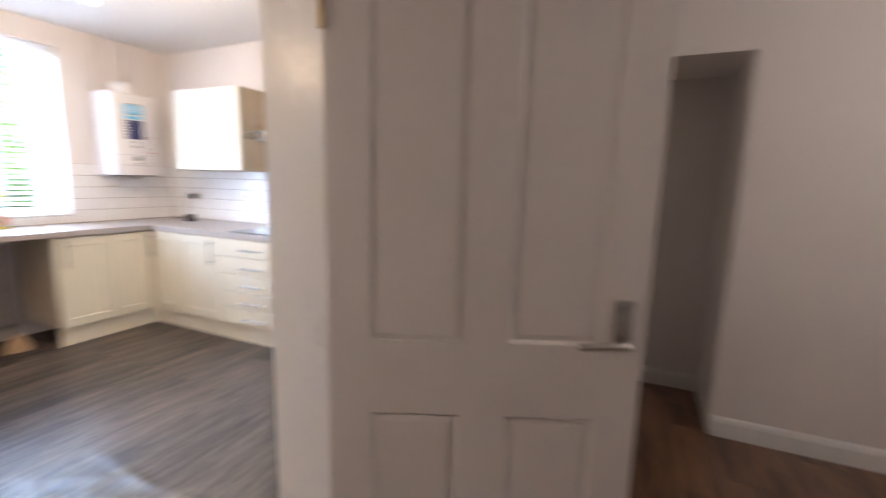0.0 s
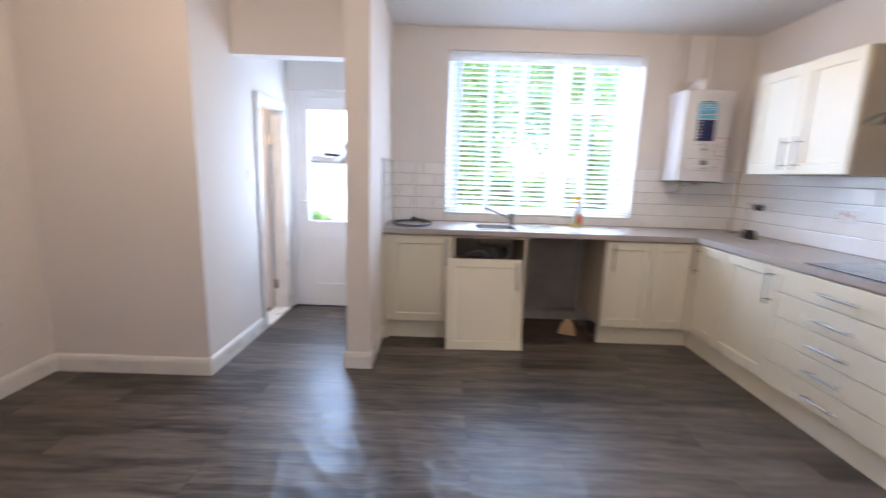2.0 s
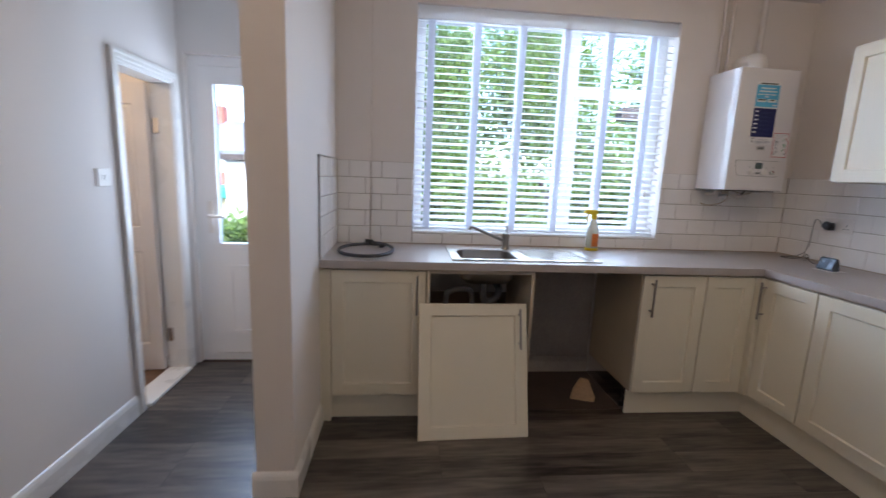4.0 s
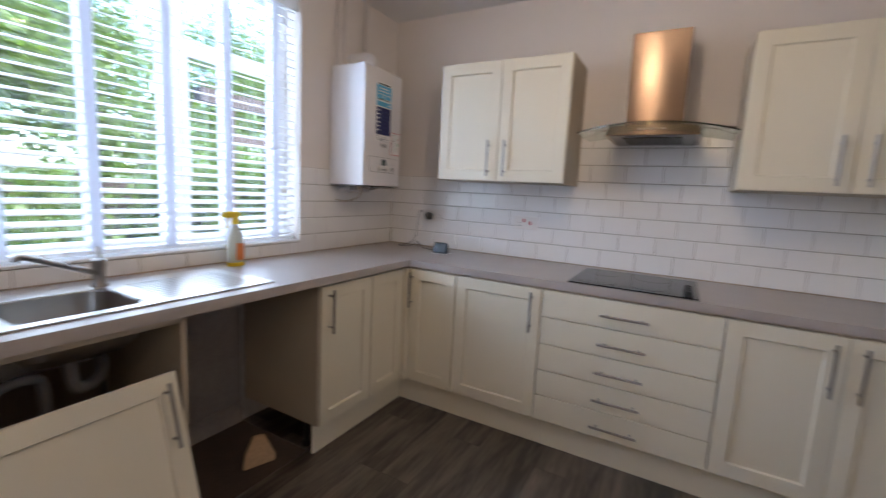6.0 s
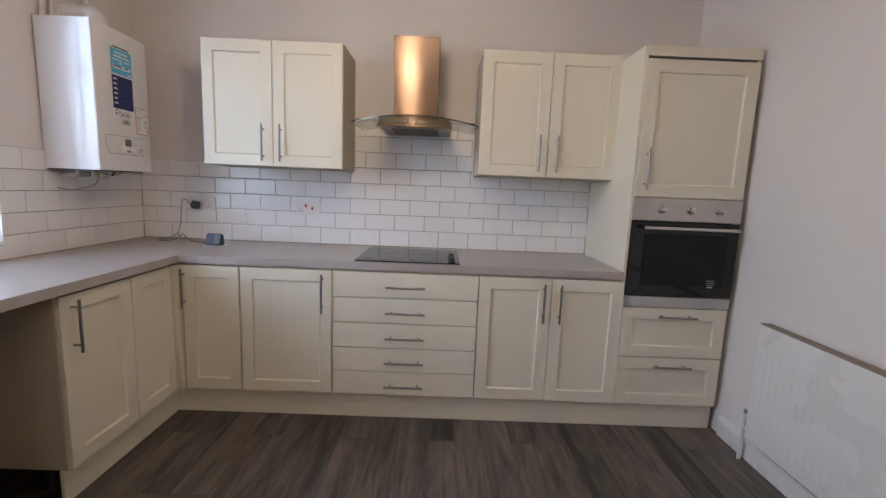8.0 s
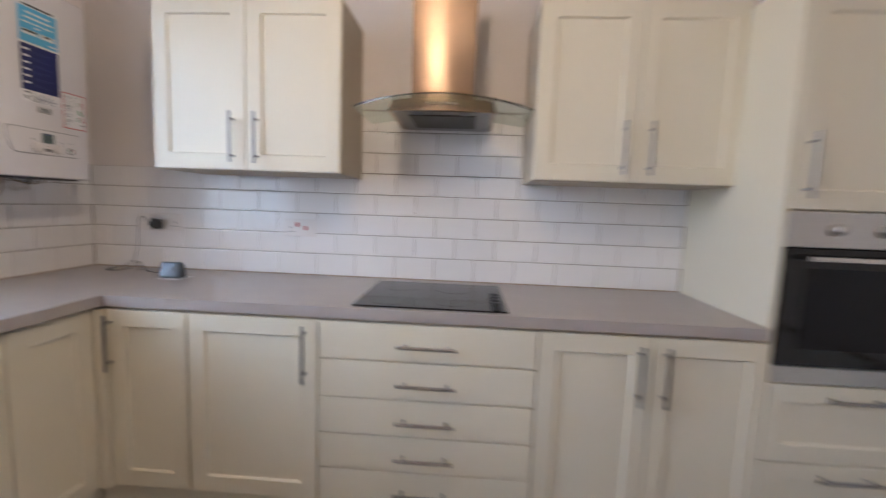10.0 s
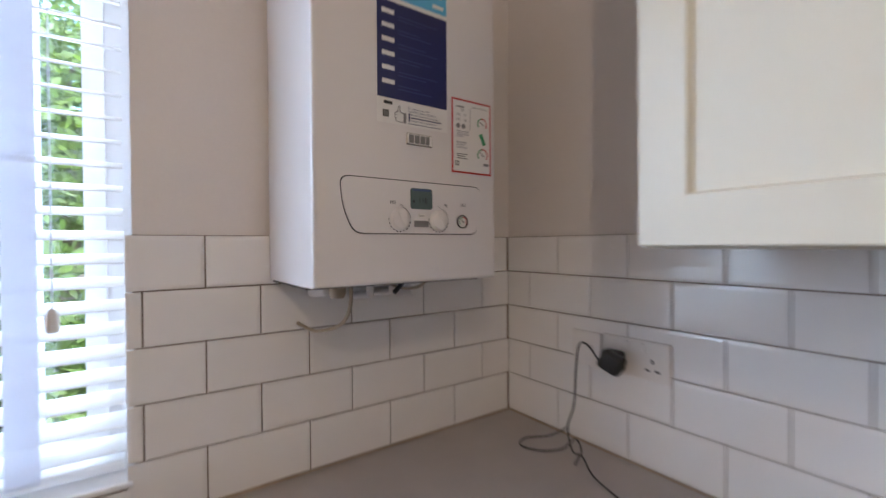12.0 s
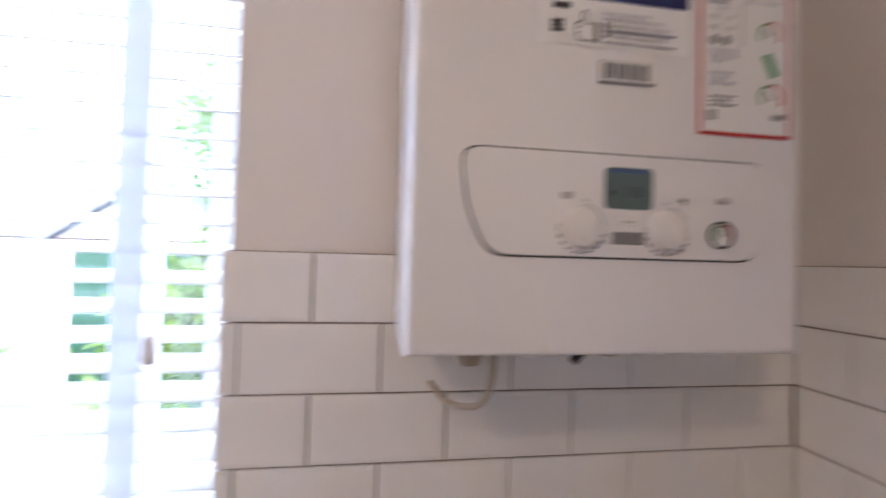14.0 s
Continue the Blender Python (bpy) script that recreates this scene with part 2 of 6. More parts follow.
BRASS = material("brass_hinge", (0.45, 0.33, 0.15), 0.35, 1.0, var=0.1, bump=0.02)
BARK = material("bark", (0.10, 0.075, 0.055), 0.9, var=0.3, scale=4, bump=0.6, fine=20)
LEAF = material("leaf", (0.085, 0.13, 0.022), 0.55, var=0.45, scale=0.8, bump=0.1, fine=6, Transmission_Weight=0.0, Subsurface_Weight=0.0)


def translucent(m, color, share):
    t = m.node_tree
    q = t.nodes["Principled BSDF"]
    tr = t.nodes.new("ShaderNodeBsdfTranslucent")
    tr.inputs[0].default_value = (*color, 1)
    ms = t.nodes.new("ShaderNodeMixShader")
    ms.inputs[0].default_value = share
    t.links.new(q.outputs[0], ms.inputs[1]), t.links.new(tr.outputs[0], ms.inputs[2])
    t.links.new(ms.outputs[0], t.nodes["Material Output"].inputs[0])


translucent(LEAF, (0.16, 0.25, 0.035), 0.45)
translucent(TAPE, (0.80, 0.82, 0.88), 0.55)
translucent(SLAT, (0.88, 0.88, 0.88), 0.5)
GRASS = material("grass", (0.09, 0.14, 0.035), 0.9, var=0.4, scale=2, bump=0.6, fine=40)
PATIO = material("concrete_slab", (0.34, 0.32, 0.31), 0.85, var=0.18, scale=3, bump=0.3, fine=80)
FENCE = random_tone(material("brown_fence_board", (0.034, 0.022, 0.017), 0.8, var=0.25, scale=4, bump=0.3, fine=50, stretch=(8, 8, 0.6)), 0.2)
BRICK = random_tone(material("red_brick", (0.22, 0.07, 0.045), 0.85, var=0.25, scale=7, bump=0.4, fine=60), 0.2)
RENDERWALL = material("white_render", (0.42, 0.41, 0.40), 0.85, var=0.08, scale=1.5, bump=0.25, fine=40)
SLATE = material("grey_roof_slate", (0.10, 0.105, 0.12), 0.7, var=0.2, scale=5, bump=0.3, fine=30)
TEAL = material("teal_roof_felt", (0.03, 0.19, 0.16), 0.8, var=0.2, scale=6, bump=0.3)
PALEWOOD = random_tone(material("weathered_pale_timber", (0.30, 0.25, 0.14), 0.8, var=0.2, scale=5, bump=0.3, stretch=(8, 8, 0.6)), 0.15)
GREENDOOR = material("green_painted_steel", (0.005, 0.034, 0.016), 0.45, var=0.08, scale=3, bump=0.05)
DARKPANE = material("dark_far_glazing", (0.05, 0.07, 0.08), 0.1, var=0.1, bump=0)

# ---- building helpers ----
ORIGIN = {}


def thing(name, base, label, category, group="", kind=""):
    ob = new(name)
    ob.location = base
    ob.empty_display_size = 0.05
    ORIGIN[ob] = Vector(base)
    return tagged(ob, label, category, group, kind)


def part(name, bm, mat, parent=None, label="", smooth=False):
    """Link a bmesh (in world places) as one mesh object under its thing or part."""
    me = bpy.data.meshes.new(name)
    base = ORIGIN[parent] if parent else Vector()
    bmesh.ops.recalc_face_normals(bm, faces=bm.faces)
    bmesh.ops.translate(bm, verts=bm.verts, vec=-base)
    if smooth:
        for f in bm.faces:
            f.smooth = True
        for e in bm.edges:
            if len(e.link_faces) == 2 and e.calc_face_angle(0) > radians(40):
                e.smooth = False
    bm.to_mesh(me)
    bm.free()
    for m in mat if isinstance(mat, (list, tuple)) else (mat,):
        me.materials.append(m)
    ob = new(name, me)
    if parent:
        ob.parent = parent
    ORIGIN[ob] = base
    if name in ("fine_print", "bullet_mark", "scale_marks", "brand_shapes", "radiator_mark", "tap_mark"):
        tagged(ob, kind="stuff")
    return tagged(ob, label)


def structure(name, bm, mat, label, category="", smooth=False):
    ob = part(name, bm, mat, None, label, smooth)
    return tagged(ob, "", category or name.split("_")[0], "", "structure")


def box(bm, x0, x1, y0, y1, z0, z1, bevel=0.0, seg=1, m=None):
    x0, x1, y0, y1, z0, z1 = min(x0, x1), max(x0, x1), min(y0, y1), max(y0, y1), min(z0, z1), max(z0, z1)
    mat = Matrix.Translation(((x0 + x1) / 2, (y0 + y1) / 2, (z0 + z1) / 2)) @ Matrix.Diagonal((x1 - x0, y1 - y0, z1 - z0, 1))
    vs = bmesh.ops.create_cube(bm, size=1.0, matrix=mat)["verts"]
    if bevel:
        es = {e for v in vs for e in v.link_edges}
        vs = bmesh.ops.bevel(bm, geom=list(es), offset=bevel, segments=seg, affect="EDGES", profile=0.5)["verts"]
    if m is not None:
        bmesh.ops.transform(bm, matrix=m, verts=vs)
    return vs


def block(x0, x1, y0, y1, z0, z1, bevel=0.0, seg=1, m=None):
    bm = bmesh.new()
    box(bm, x0, x1, y0, y1, z0, z1, bevel, seg, m)
    return bm


def tube(bm, points, r, seg=10, closed=False):
    """A round bar or hose swept through points."""
    pts = [Vector(p) for p in points]
    rings, n = [], len(pts)
    side = None
    for i, p in enumerate(pts):
        a = pts[i - 1] if i > 0 or closed else p
        b = pts[(i + 1) % n] if i < n - 1 or closed else p
        d = (b - a).normalized()
        if side is None:
            side = d.orthogonal().normalized()
        side = (side - d * side.dot(d)).normalized()
        up = d.cross(side)
        rings.append([bm.verts.new(p + r * (math.cos(q) * side + math.sin(q) * up)) for q in [k * math.tau / seg for k in range(seg)]])
    for i in range(n if closed else n - 1):
        A, B = rings[i], rings[(i + 1) % n]
        for k in range(seg):
            bm.faces.new((A[k], A[(k + 1) % seg], B[(k + 1) % seg], B[k]))
    if not closed:
        bm.faces.new(rings[0][::-1])
        bm.faces.new(rings[-1])
    return bm


def lathe(bm, profile, m, seg=24):
    """Turn (radius, height) pairs about the local z axis of m."""
    rings = []
    for r, h in profile:
        rings.append([bm.verts.new(m @ Vector((r * math.cos(k * math.tau / seg), r * math.sin(k * math.tau / seg), h))) for k in range(seg)])
    for A, B in zip(rings, rings[1:]):
        for k in range(seg):
            bm.faces.new((A[k], A[(k + 1) % seg], B[(k + 1) % seg], B[k]))
    bm.faces.new(rings[0][::-1])
    bm.faces.new(rings[-1])
    return bm


def smooth_path(points, steps=8):
    """Catmull-Rom through a few points."""
    p = [Vector(q) for q in points]
    p = [2 * p[0] - p[1]] + p + [2 * p[-1] - p[-2]]
    out = []
    for i in range(1, len(p) - 2):
        for s in range(steps):
            u = s / steps
            a, b, c, d = p[i - 1], p[i], p[i + 1], p[i + 2]
            out.append(0.5 * (2 * b + (c - a) * u + (2 * a - 5 * b + 4 * c - d) * u * u + (3 * b - a - 3 * c + d) * u ** 3))
    return out + [p[-2]]


def slab(bm, us, vs, solid, w0, w1, put):
    """A plate of cells with holes; put(u, v, w) gives the place."""
    us, vs = sorted(us), sorted(vs)
    on = {(i, j) for i in range(len(us) - 1) for j in range(len(vs) - 1) if solid((us[i] + us[i + 1]) / 2, (vs[j] + vs[j + 1]) / 2)}
    made = {}

    def v(i, j, k):
        if (i, j, k) not in made:
            made[i, j, k] = bm.verts.new(put(us[i], vs[j], (w0, w1)[k]))
        return made[i, j, k]

    for i, j in on:
        for k in (0, 1):
            bm.faces.new((v(i, j, k), v(i + 1, j, k), v(i + 1, j + 1, k), v(i, j + 1, k)))
        for di, dj, a, b in ((-1, 0, (0, 0), (0, 1)), (1, 0, (1, 0), (1, 1)), (0, -1, (0, 0), (1, 0)), (0, 1, (0, 1), (1, 1))):
            if (i + di, j + dj) not in on:
                p, q = (i + a[0], j + a[1]), (i + b[0], j + b[1])
                bm.faces.new((v(*p, 0), v(*q, 0), v(*q, 1), v(*p, 1)))
    return bm


def wall(name, axis, w0, w1, u0, u1, z0, z1, holes, mat, label):
    """A wall across x or y, between two planes, with openings (u0, u1, z0, z1)."""
    us = {u0, u1} | {h[k] for h in holes for k in (0, 1)}
    zs = {z0, z1} | {h[k] for h in holes for k in (2, 3)}
    put = (lambda u, v, w: (w, u, v)) if axis == "x" else (lambda u, v, w: (u, w, v))
    bm = slab(bmesh.new(), us, zs, lambda u, v: not any(h[0] < u < h[1] and h[2] < v < h[3] for h in holes), w0, w1, put)
    return structure(name, bm, mat, label, "wall")


FACE_S = lambda x, y, z: pose(x, y, z)  # a front that faces -y
FACE_E = lambda x, y, z: pose(x, y, z, 0, 0, 90)  # a front that faces +x


def shaker(w, h, m, t=0.02, rail=0.088, drop=0.010):
    """A framed door with a sunk panel, front in its local -y face."""
    bm = bmesh.new()
    box(bm, 0.002, w - 0.002, 0, t, 0.002, h - 0.002, 0.002)
    bm.faces.ensure_lookup_table()
    front = max((f for f in bm.faces if f.normal.y < -0.9), key=lambda f: f.calc_area())
    bmesh.ops.inset_region(bm, faces=[front], thickness=min(rail, h * 0.3))
    bmesh.ops.inset_region(bm, faces=[front], thickness=0.007, depth=0)
    bmesh.ops.translate(bm, verts=front.verts, vec=(0, drop, 0))
    bmesh.ops.transform(bm, matrix=m, verts=bm.verts)
    return bm


def plain_front(w, h, m, t=0.02):
    bm = bmesh.new()
    box(bm, 0.002, w - 0.002, 0, t, 0.002, h - 0.002, 0.003, 2)
    bmesh.ops.transform(bm, matrix=m, verts=bm.verts)
    return bm


def bar_handle(m, length=0.215, r=0.006, reach=0.034, upright=True):
    bm = bmesh.new()
    q = (lambda s, d: (0, d, s)) if upright else (lambda s, d: (s, d, 0))
    h = length / 2
    tube(bm, [q(-h, -reach), q(h, -reach)], r, 12)
    for s in (-h * 0.72, h * 0.72):
        tube(bm, [q(s, -reach), q(s, 0.001)], r * 0.8, 10)
    bmesh.ops.transform(bm, matrix=m, verts=bm.verts)
    return bm


def writing(words, size, mat, m, parent, name="lettering", align="LEFT", squeeze=1.0):
    cu = bpy.data.curves.new(name, "FONT")
    cu.body, cu.size, cu.align_x = words, size, align
    tmp = new(name, cu)
    me = bpy.data.meshes.new_from_object(tmp.evaluated_get(bpy.context.evaluated_depsgraph_get()))
    bpy.data.objects.remove(tmp)
    bm = bmesh.new()
    bm.from_mesh(me)
    bmesh.ops.transform(bm, matrix=m @ Matrix.Diagonal((squeeze, 1, 1, 1)), verts=bm.verts)
    return part(name, bm, mat, parent)


def plate(bm, x, y0, y1, z0, z1):
    """A flat print on a face that looks along +x."""
    bm.faces.new([bm.verts.new(p) for p in ((x, y0, z0), (x, y1, z0), (x, y1, z1), (x, y0, z1))])
    return bm


# ---- large structure ----
XW, YH, XE, TOP = -3.815, 3.713, -0.15, 2.58
NIB0, NIB1, NIBX = 0.43, 0.585, -2.66
WIN = (1.072, 2.775, 0.985, 2.40)
SOUTH, ALC_X, ALC_Y = -1.43, -2.49, -0.42
BACKX = -3.97
DOOR = (0.658, 1.530, 0.0, 2.0)
XH = XE + 0.22  # hall face of the doorway wall

wall_window = wall("wall_window", "x", XW - 0.25, XW, NIB0 - 0.0, YH, 0, TOP, [WIN], WALL, "magnolia painted plaster wall around the kitchen window")
wall_hob = wall("wall_hob", "y", YH, YH + 0.12, XW - 0.25, XH, 0, TOP, [], WALL, "magnolia painted plaster wall behind the hob and wall cabinets")
wall_east = wall("wall_east", "x", XE, XH, SOUTH - 0.12, YH, 0, TOP, [DOOR], WALL, "painted plaster wall with the hall doorway and radiator")
wall_south = wall("wall_south", "y", SOUTH - 0.12, SOUTH, ALC_X - 0.12, XE, 0, TOP, [], WALL, "plain painted plaster wall opposite the hob")
wall_alcove = wall("wall_alcove", "x", ALC_X - 0.12, ALC_X, SOUTH, ALC_Y - 0.12, 0, TOP, [], WALL, "painted plaster wall lit warm by the pendant")
WC = (-3.88, -3.36, 0.0, 1.87)
wall_lobby = wall("wall_lobby", "y", ALC_Y - 0.12, ALC_Y, BACKX, ALC_X, 0, TOP, [WC], WALL, "white painted lobby wall with a narrow inner doorway")
wall_nib = wall("wall_nib", "y", NIB0, NIB1, XW, NIBX, 0, TOP, [], WALL, "short painted nib wall between kitchen and lobby")
BD = (-0.385, 0.40, 0.0, 2.06)
wall_back = wall("wall_back", "x", BACKX - 0.2, BACKX, ALC_Y - 0.12, NIB0, 0, TOP, [BD], WALL, "white painted lobby wall around the back door")
structure("wall_header", block(-3.10, -2.98, ALC_Y, NIB0, 2.10, TOP), WALL, "painted plaster downstand over the lobby opening", "wall")
structure("ceiling", block(XW - 0.25, XH, SOUTH - 0.12, YH + 0.12, TOP, TOP + 0.1), CEIL, "plain white painted plaster ceiling")
boxing = structure("trim_pipe_boxing", block(XW, XW + 0.035, NIB1, 0.80, 0.914, TOP, 0.002), WALL, "painted pipe boxing in the corner", "trim")

# kitchen floor: sheet vinyl, gently rucked near the hall doorway
bm = bmesh.new()
nx, ny = 230, 310
fx0, fx1, fy0, fy1 = BACKX, XE + 0.06, SOUTH, YH
grid = []
for i in range(nx + 1):
    for j in range(ny + 1):
        x, y = fx0 + (fx1 - fx0) * i / nx, fy0 + (fy1 - fy0) * j / ny
        near = math.exp(-(((x + 1.0) / 1.0) ** 2 + ((y - 1.0) / 0.85) ** 2))
        w = Vector((x * 3.1 + 0.5 * math.sin(y * 3), y * 2.3 + 0.6 * x, 0.3))
        n = noise.noise(w)
        ridge = max(0.0, 1 - 3.2 * abs(noise.noise(Vector((x * 2.4 + 0.35 * n, y * 4.2 - x * 1.6, 5.1)))))
        ridge2 = max(0.0, 1 - 3.6 * abs(noise.noise(Vector((x * 4.6 - y * 1.5, y * 3.1 + 0.5 * n, 9.4)))))
        run = 1 / (1 + math.exp(-(x + 1.55) / 0.06)) * (0.75 + 0.5 * noise.noise(Vector((x * 4, 2.0, 0))))
        fold = run * math.exp(-((y - 1.715 - 0.012 * math.sin(x * 7)) / 0.022) ** 2)
        fold += 0.7 * math.exp(-((y - 1.60 + 0.05 * math.sin(x * 5)) / 0.025) ** 2) * math.exp(-((x + 0.6) / 0.35) ** 2)
        fold += 0.6 * math.exp(-((y - 1.46 - 0.06 * x) / 0.03) ** 2) * math.exp(-((x + 0.5) / 0.3) ** 2)
        ridge3 = max(0.0, 1 - 3.0 * abs(noise.noise(Vector((x * 9.5 + y * 4.0, y * 7.0 - 2.0 * x, 3.7)))))
        z = near * (0.008 * n + 0.008 * ridge ** 2 + 0.007 * ridge2 ** 2 + 0.004 * ridge3 ** 2) + 0.009 * fold
        grid.append(bm.verts.new((x, y, max(-0.002, z))))
for i in range(nx):
    for j in range(ny):
        a = i * (ny + 1) + j
        f = bm.faces.new((grid[a], grid[a + ny + 1], grid[a + ny + 2], grid[a + 1]))
        f.smooth = True
floor = structure("floor_kitchen", bm, VINYL, "grey-brown oak-print sheet vinyl, rucked near the hall doorway", "floor")
structure("floor_slab", block(BACKX - 0.2, XE + 0.06, SOUTH - 0.12, YH + 0.12, -0.15, -0.01), BARE, "concrete sub-floor", "floor")
structure("floor_bare_patch", block(XW, -3.30, 1.76, 2.36, 0.002, 0.006), BARE, "bare screed in the empty appliance gap, darkened for the shade there", "floor")


# Shade under the worktop is put into this colour and the added sheet.
GAP_SHADE = material("shaded_gap_wall", (0.38, 0.335, 0.31), 0.9, var=0.2, scale=4, bump=0.2, fine=60)
structure("wall_gap_plaster", block(XW, XW + 0.004, 1.745, 2.36, 0.0, 0.872), GAP_SHADE, "darker sheet over the gap wall, standing in for shade", "wall")


def skirting(name, axis, w, side, u0, u1, mat=GLOSSWHITE, label="white gloss painted skirting board"):
    """Skirting with a rounded top edge, standing out from the plane w."""
    prof = [(0, 0), (0.016, 0), (0.016, 0.085), (0.012, 0.1), (0.006, 0.112), (0, 0.116)]
    bm = bmesh.new()
    ends = []
    for u in (u0, u1):
        ends.append([bm.verts.new((w + side * d, u, z) if axis == "x" else (u, w + side * d, z)) for d, z in prof])
    for k in range(len(prof)):
        q = (k + 1) % len(prof)
        bm.faces.new((ends[0][k], ends[0][q], ends[1][q], ends[1][k]))
    bm.faces.new(ends[0]), bm.faces.new(ends[1][::-1])
    return structure(name, bm, mat, label, "baseboard")


skirting("baseboard_south", "y", SOUTH, 1, ALC_X + 0.016, XE)
skirting("baseboard_alcove", "x", ALC_X, 1, SOUTH, ALC_Y + 0.016)
skirting("baseboard_lobby", "y", ALC_Y, 1, -3.30, ALC_X)
skirting("baseboard_nib_end", "x", NIBX, 1, NIB0 - 0.016, NIB1 + 0.016)
skirting("baseboard_nib_kitchen", "y", NIB1, 1, -3.20, NIBX)
skirting("baseboard_nib_lobby", "y", NIB0, -1, BACKX, NIBX)
skirting("baseboard_east", "x", XE, -1, 1.55, 3.05)
skirting("baseboard_east_south", "x", XE, -1, SOUTH, 0.615)
# Gap skirting carries the same shade in its colour.
skirting("baseboard_gap", "x", XW + 0.004, 1, 1.76, 2.36, GAP_SHADE, "skirting board in the appliance gap, darkened for shade")

# hall beyond the doorway
HX0, HX1, HY0, HY1, HT = XH, 3.1, -1.3, 3.30, 2.5
NICHE = (0.82, 1.225, 0.0, 2.04)
wall("wall_hall_north", "y", HY1, HY1 + 0.1, HX0, HX1, 0, HT, [NICHE], WALL, "painted plaster hall wall with a recess")
wall("wall_hall_niche", "y", HY1 + 0.55, HY1 + 0.65, 0.7, 1.35, 0, 2.2, [], WALL, "painted back of the hall recess")
structure("wall_niche_side_a", block(0.72, 0.82, HY1 + 0.1, HY1 + 0.55, 0, 2.2), WALL, "painted side of the hall recess", "wall")
structure("wall_niche_side_b", block(1.225, 1.33, HY1 + 0.1, HY1 + 0.55, 0, 2.2), WALL, "painted side of the hall recess", "wall")
structure("ceiling_niche", block(0.82, 1.225, HY1 + 0.1, HY1 + 0.55, 2.04, 2.2), WALL, "painted head of the hall recess", "ceiling")
wall("wall_hall_south", "y", HY0 - 0.1, HY0, HX0, HX1, 0, HT, [], WALL, "plain painted hall wall")
wall("wall_hall_east", "x", HX1, HX1 + 0.1, HY0 - 0.1, HY1 + 0.1, 0, HT, [], WALL, "plain painted hall wall")
structure("ceiling_hall", block(HX0, HX1 + 0.1, HY0 - 0.1, HY1 + 0.6, HT, HT + 0.1), CEIL, "plain white hall ceiling", "ceiling")
skirting("baseboard_hall", "y", HY1, -1, 1.225, HX1)
skirting("baseboard_niche", "y", HY1 + 0.55, -1, 0.82, 1.225)
floor_hall = structure("floor_hall", block(XE + 0.06, HX1, HY0, HY1 + 0.55, -0.12, -0.006), LAMINATE, "brown laminate hall floor", "floor")

# hall doorway: lining, stops and moulded architraves
bm = bmesh.new()
for y0, y1 in ((DOOR[0] - 0.001, DOOR[0] + 0.022), (DOOR[1] - 0.022, DOOR[1] + 0.001)):
    box(bm, XE - 0.002, XH + 0.002, y0, y1, 0, DOOR[3], 0.002)
box(bm, XE - 0.002, XH + 0.002, DOOR[0] + 0.022, DOOR[1] - 0.022, DOOR[3] - 0.025, DOOR[3], 0.002)
for y0, y1 in ((DOOR[0] + 0.022, DOOR[0] + 0.034),):
    box(bm, XE + 0.05, XH - 0.045, y0, y1, 0, DOOR[3] - 0.025, 0.002)
box(bm, XE + 0.14, XH + 0.002, 1.476, DOOR[1] - 0.021, 0, DOOR[3] - 0.0255, 0.002)
frame_1 = structure("door_frame_1", bm, GLOSSWHITE, "white gloss painted door lining and stops", "door frame")


def architrave(name, axis, w, side, u0, u1, ztop, width=0.065):
    """Moulded trim round an opening: two legs and a head, stepped in section."""
    bm = bmesh.new()
    for inset, deep in ((0.0, 0.012), (0.018, 0.018), (0.04, 0.022)):
        a = width - inset
        b0 = min(w, w + side * deep)
        b1 = max(w, w + side * deep)
        legs = [(u0 - width, u0 - width + a, 0, ztop + width), (u1 + width - a, u1 + width, 0, ztop + width), (u0 - width + a, u1 + width - a, ztop + width - a, ztop + width)]
        for p, q, z0, z1 in legs:
            if axis == "x":
                box(bm, b0, b1, p, q, z0, z1, 0.003)
            else:
                box(bm, p, q, b0, b1, z0, z1, 0.003)
    return structure(name, bm, GLOSSWHITE, "white gloss moulded architrave", "trim")


architrave("trim_door_1_hall", "x", HX0, 1, DOOR[0] + 0.012, 1.492, DOOR[3] - 0.012)
architrave("trim_door_1_kitchen", "x", XE, -1, DOOR[0] + 0.012, DOOR[1] - 0.012, DOOR[3] - 0.012)
bm = block(XH - 0.038, XH - 0.004, DOOR[0] + 0.0215, DOOR[0] + 0.0245, 0.995, 1.07, 0.001)
box(bm, XH - 0.004, XH + 0.008, DOOR[0] + 0.018, DOOR[0] + 0.0235, 1.012, 1.052, 0.0015)
strike = part("strike_plate", bm, HANDLE, frame_1, "dull chrome strike plate")
part("latch_hole", block(XH - 0.03, XH - 0.014, DOOR[0] + 0.0243, DOOR[0] + 0.0252, 1.02, 1.05), INK, strike, "dark latch hole")


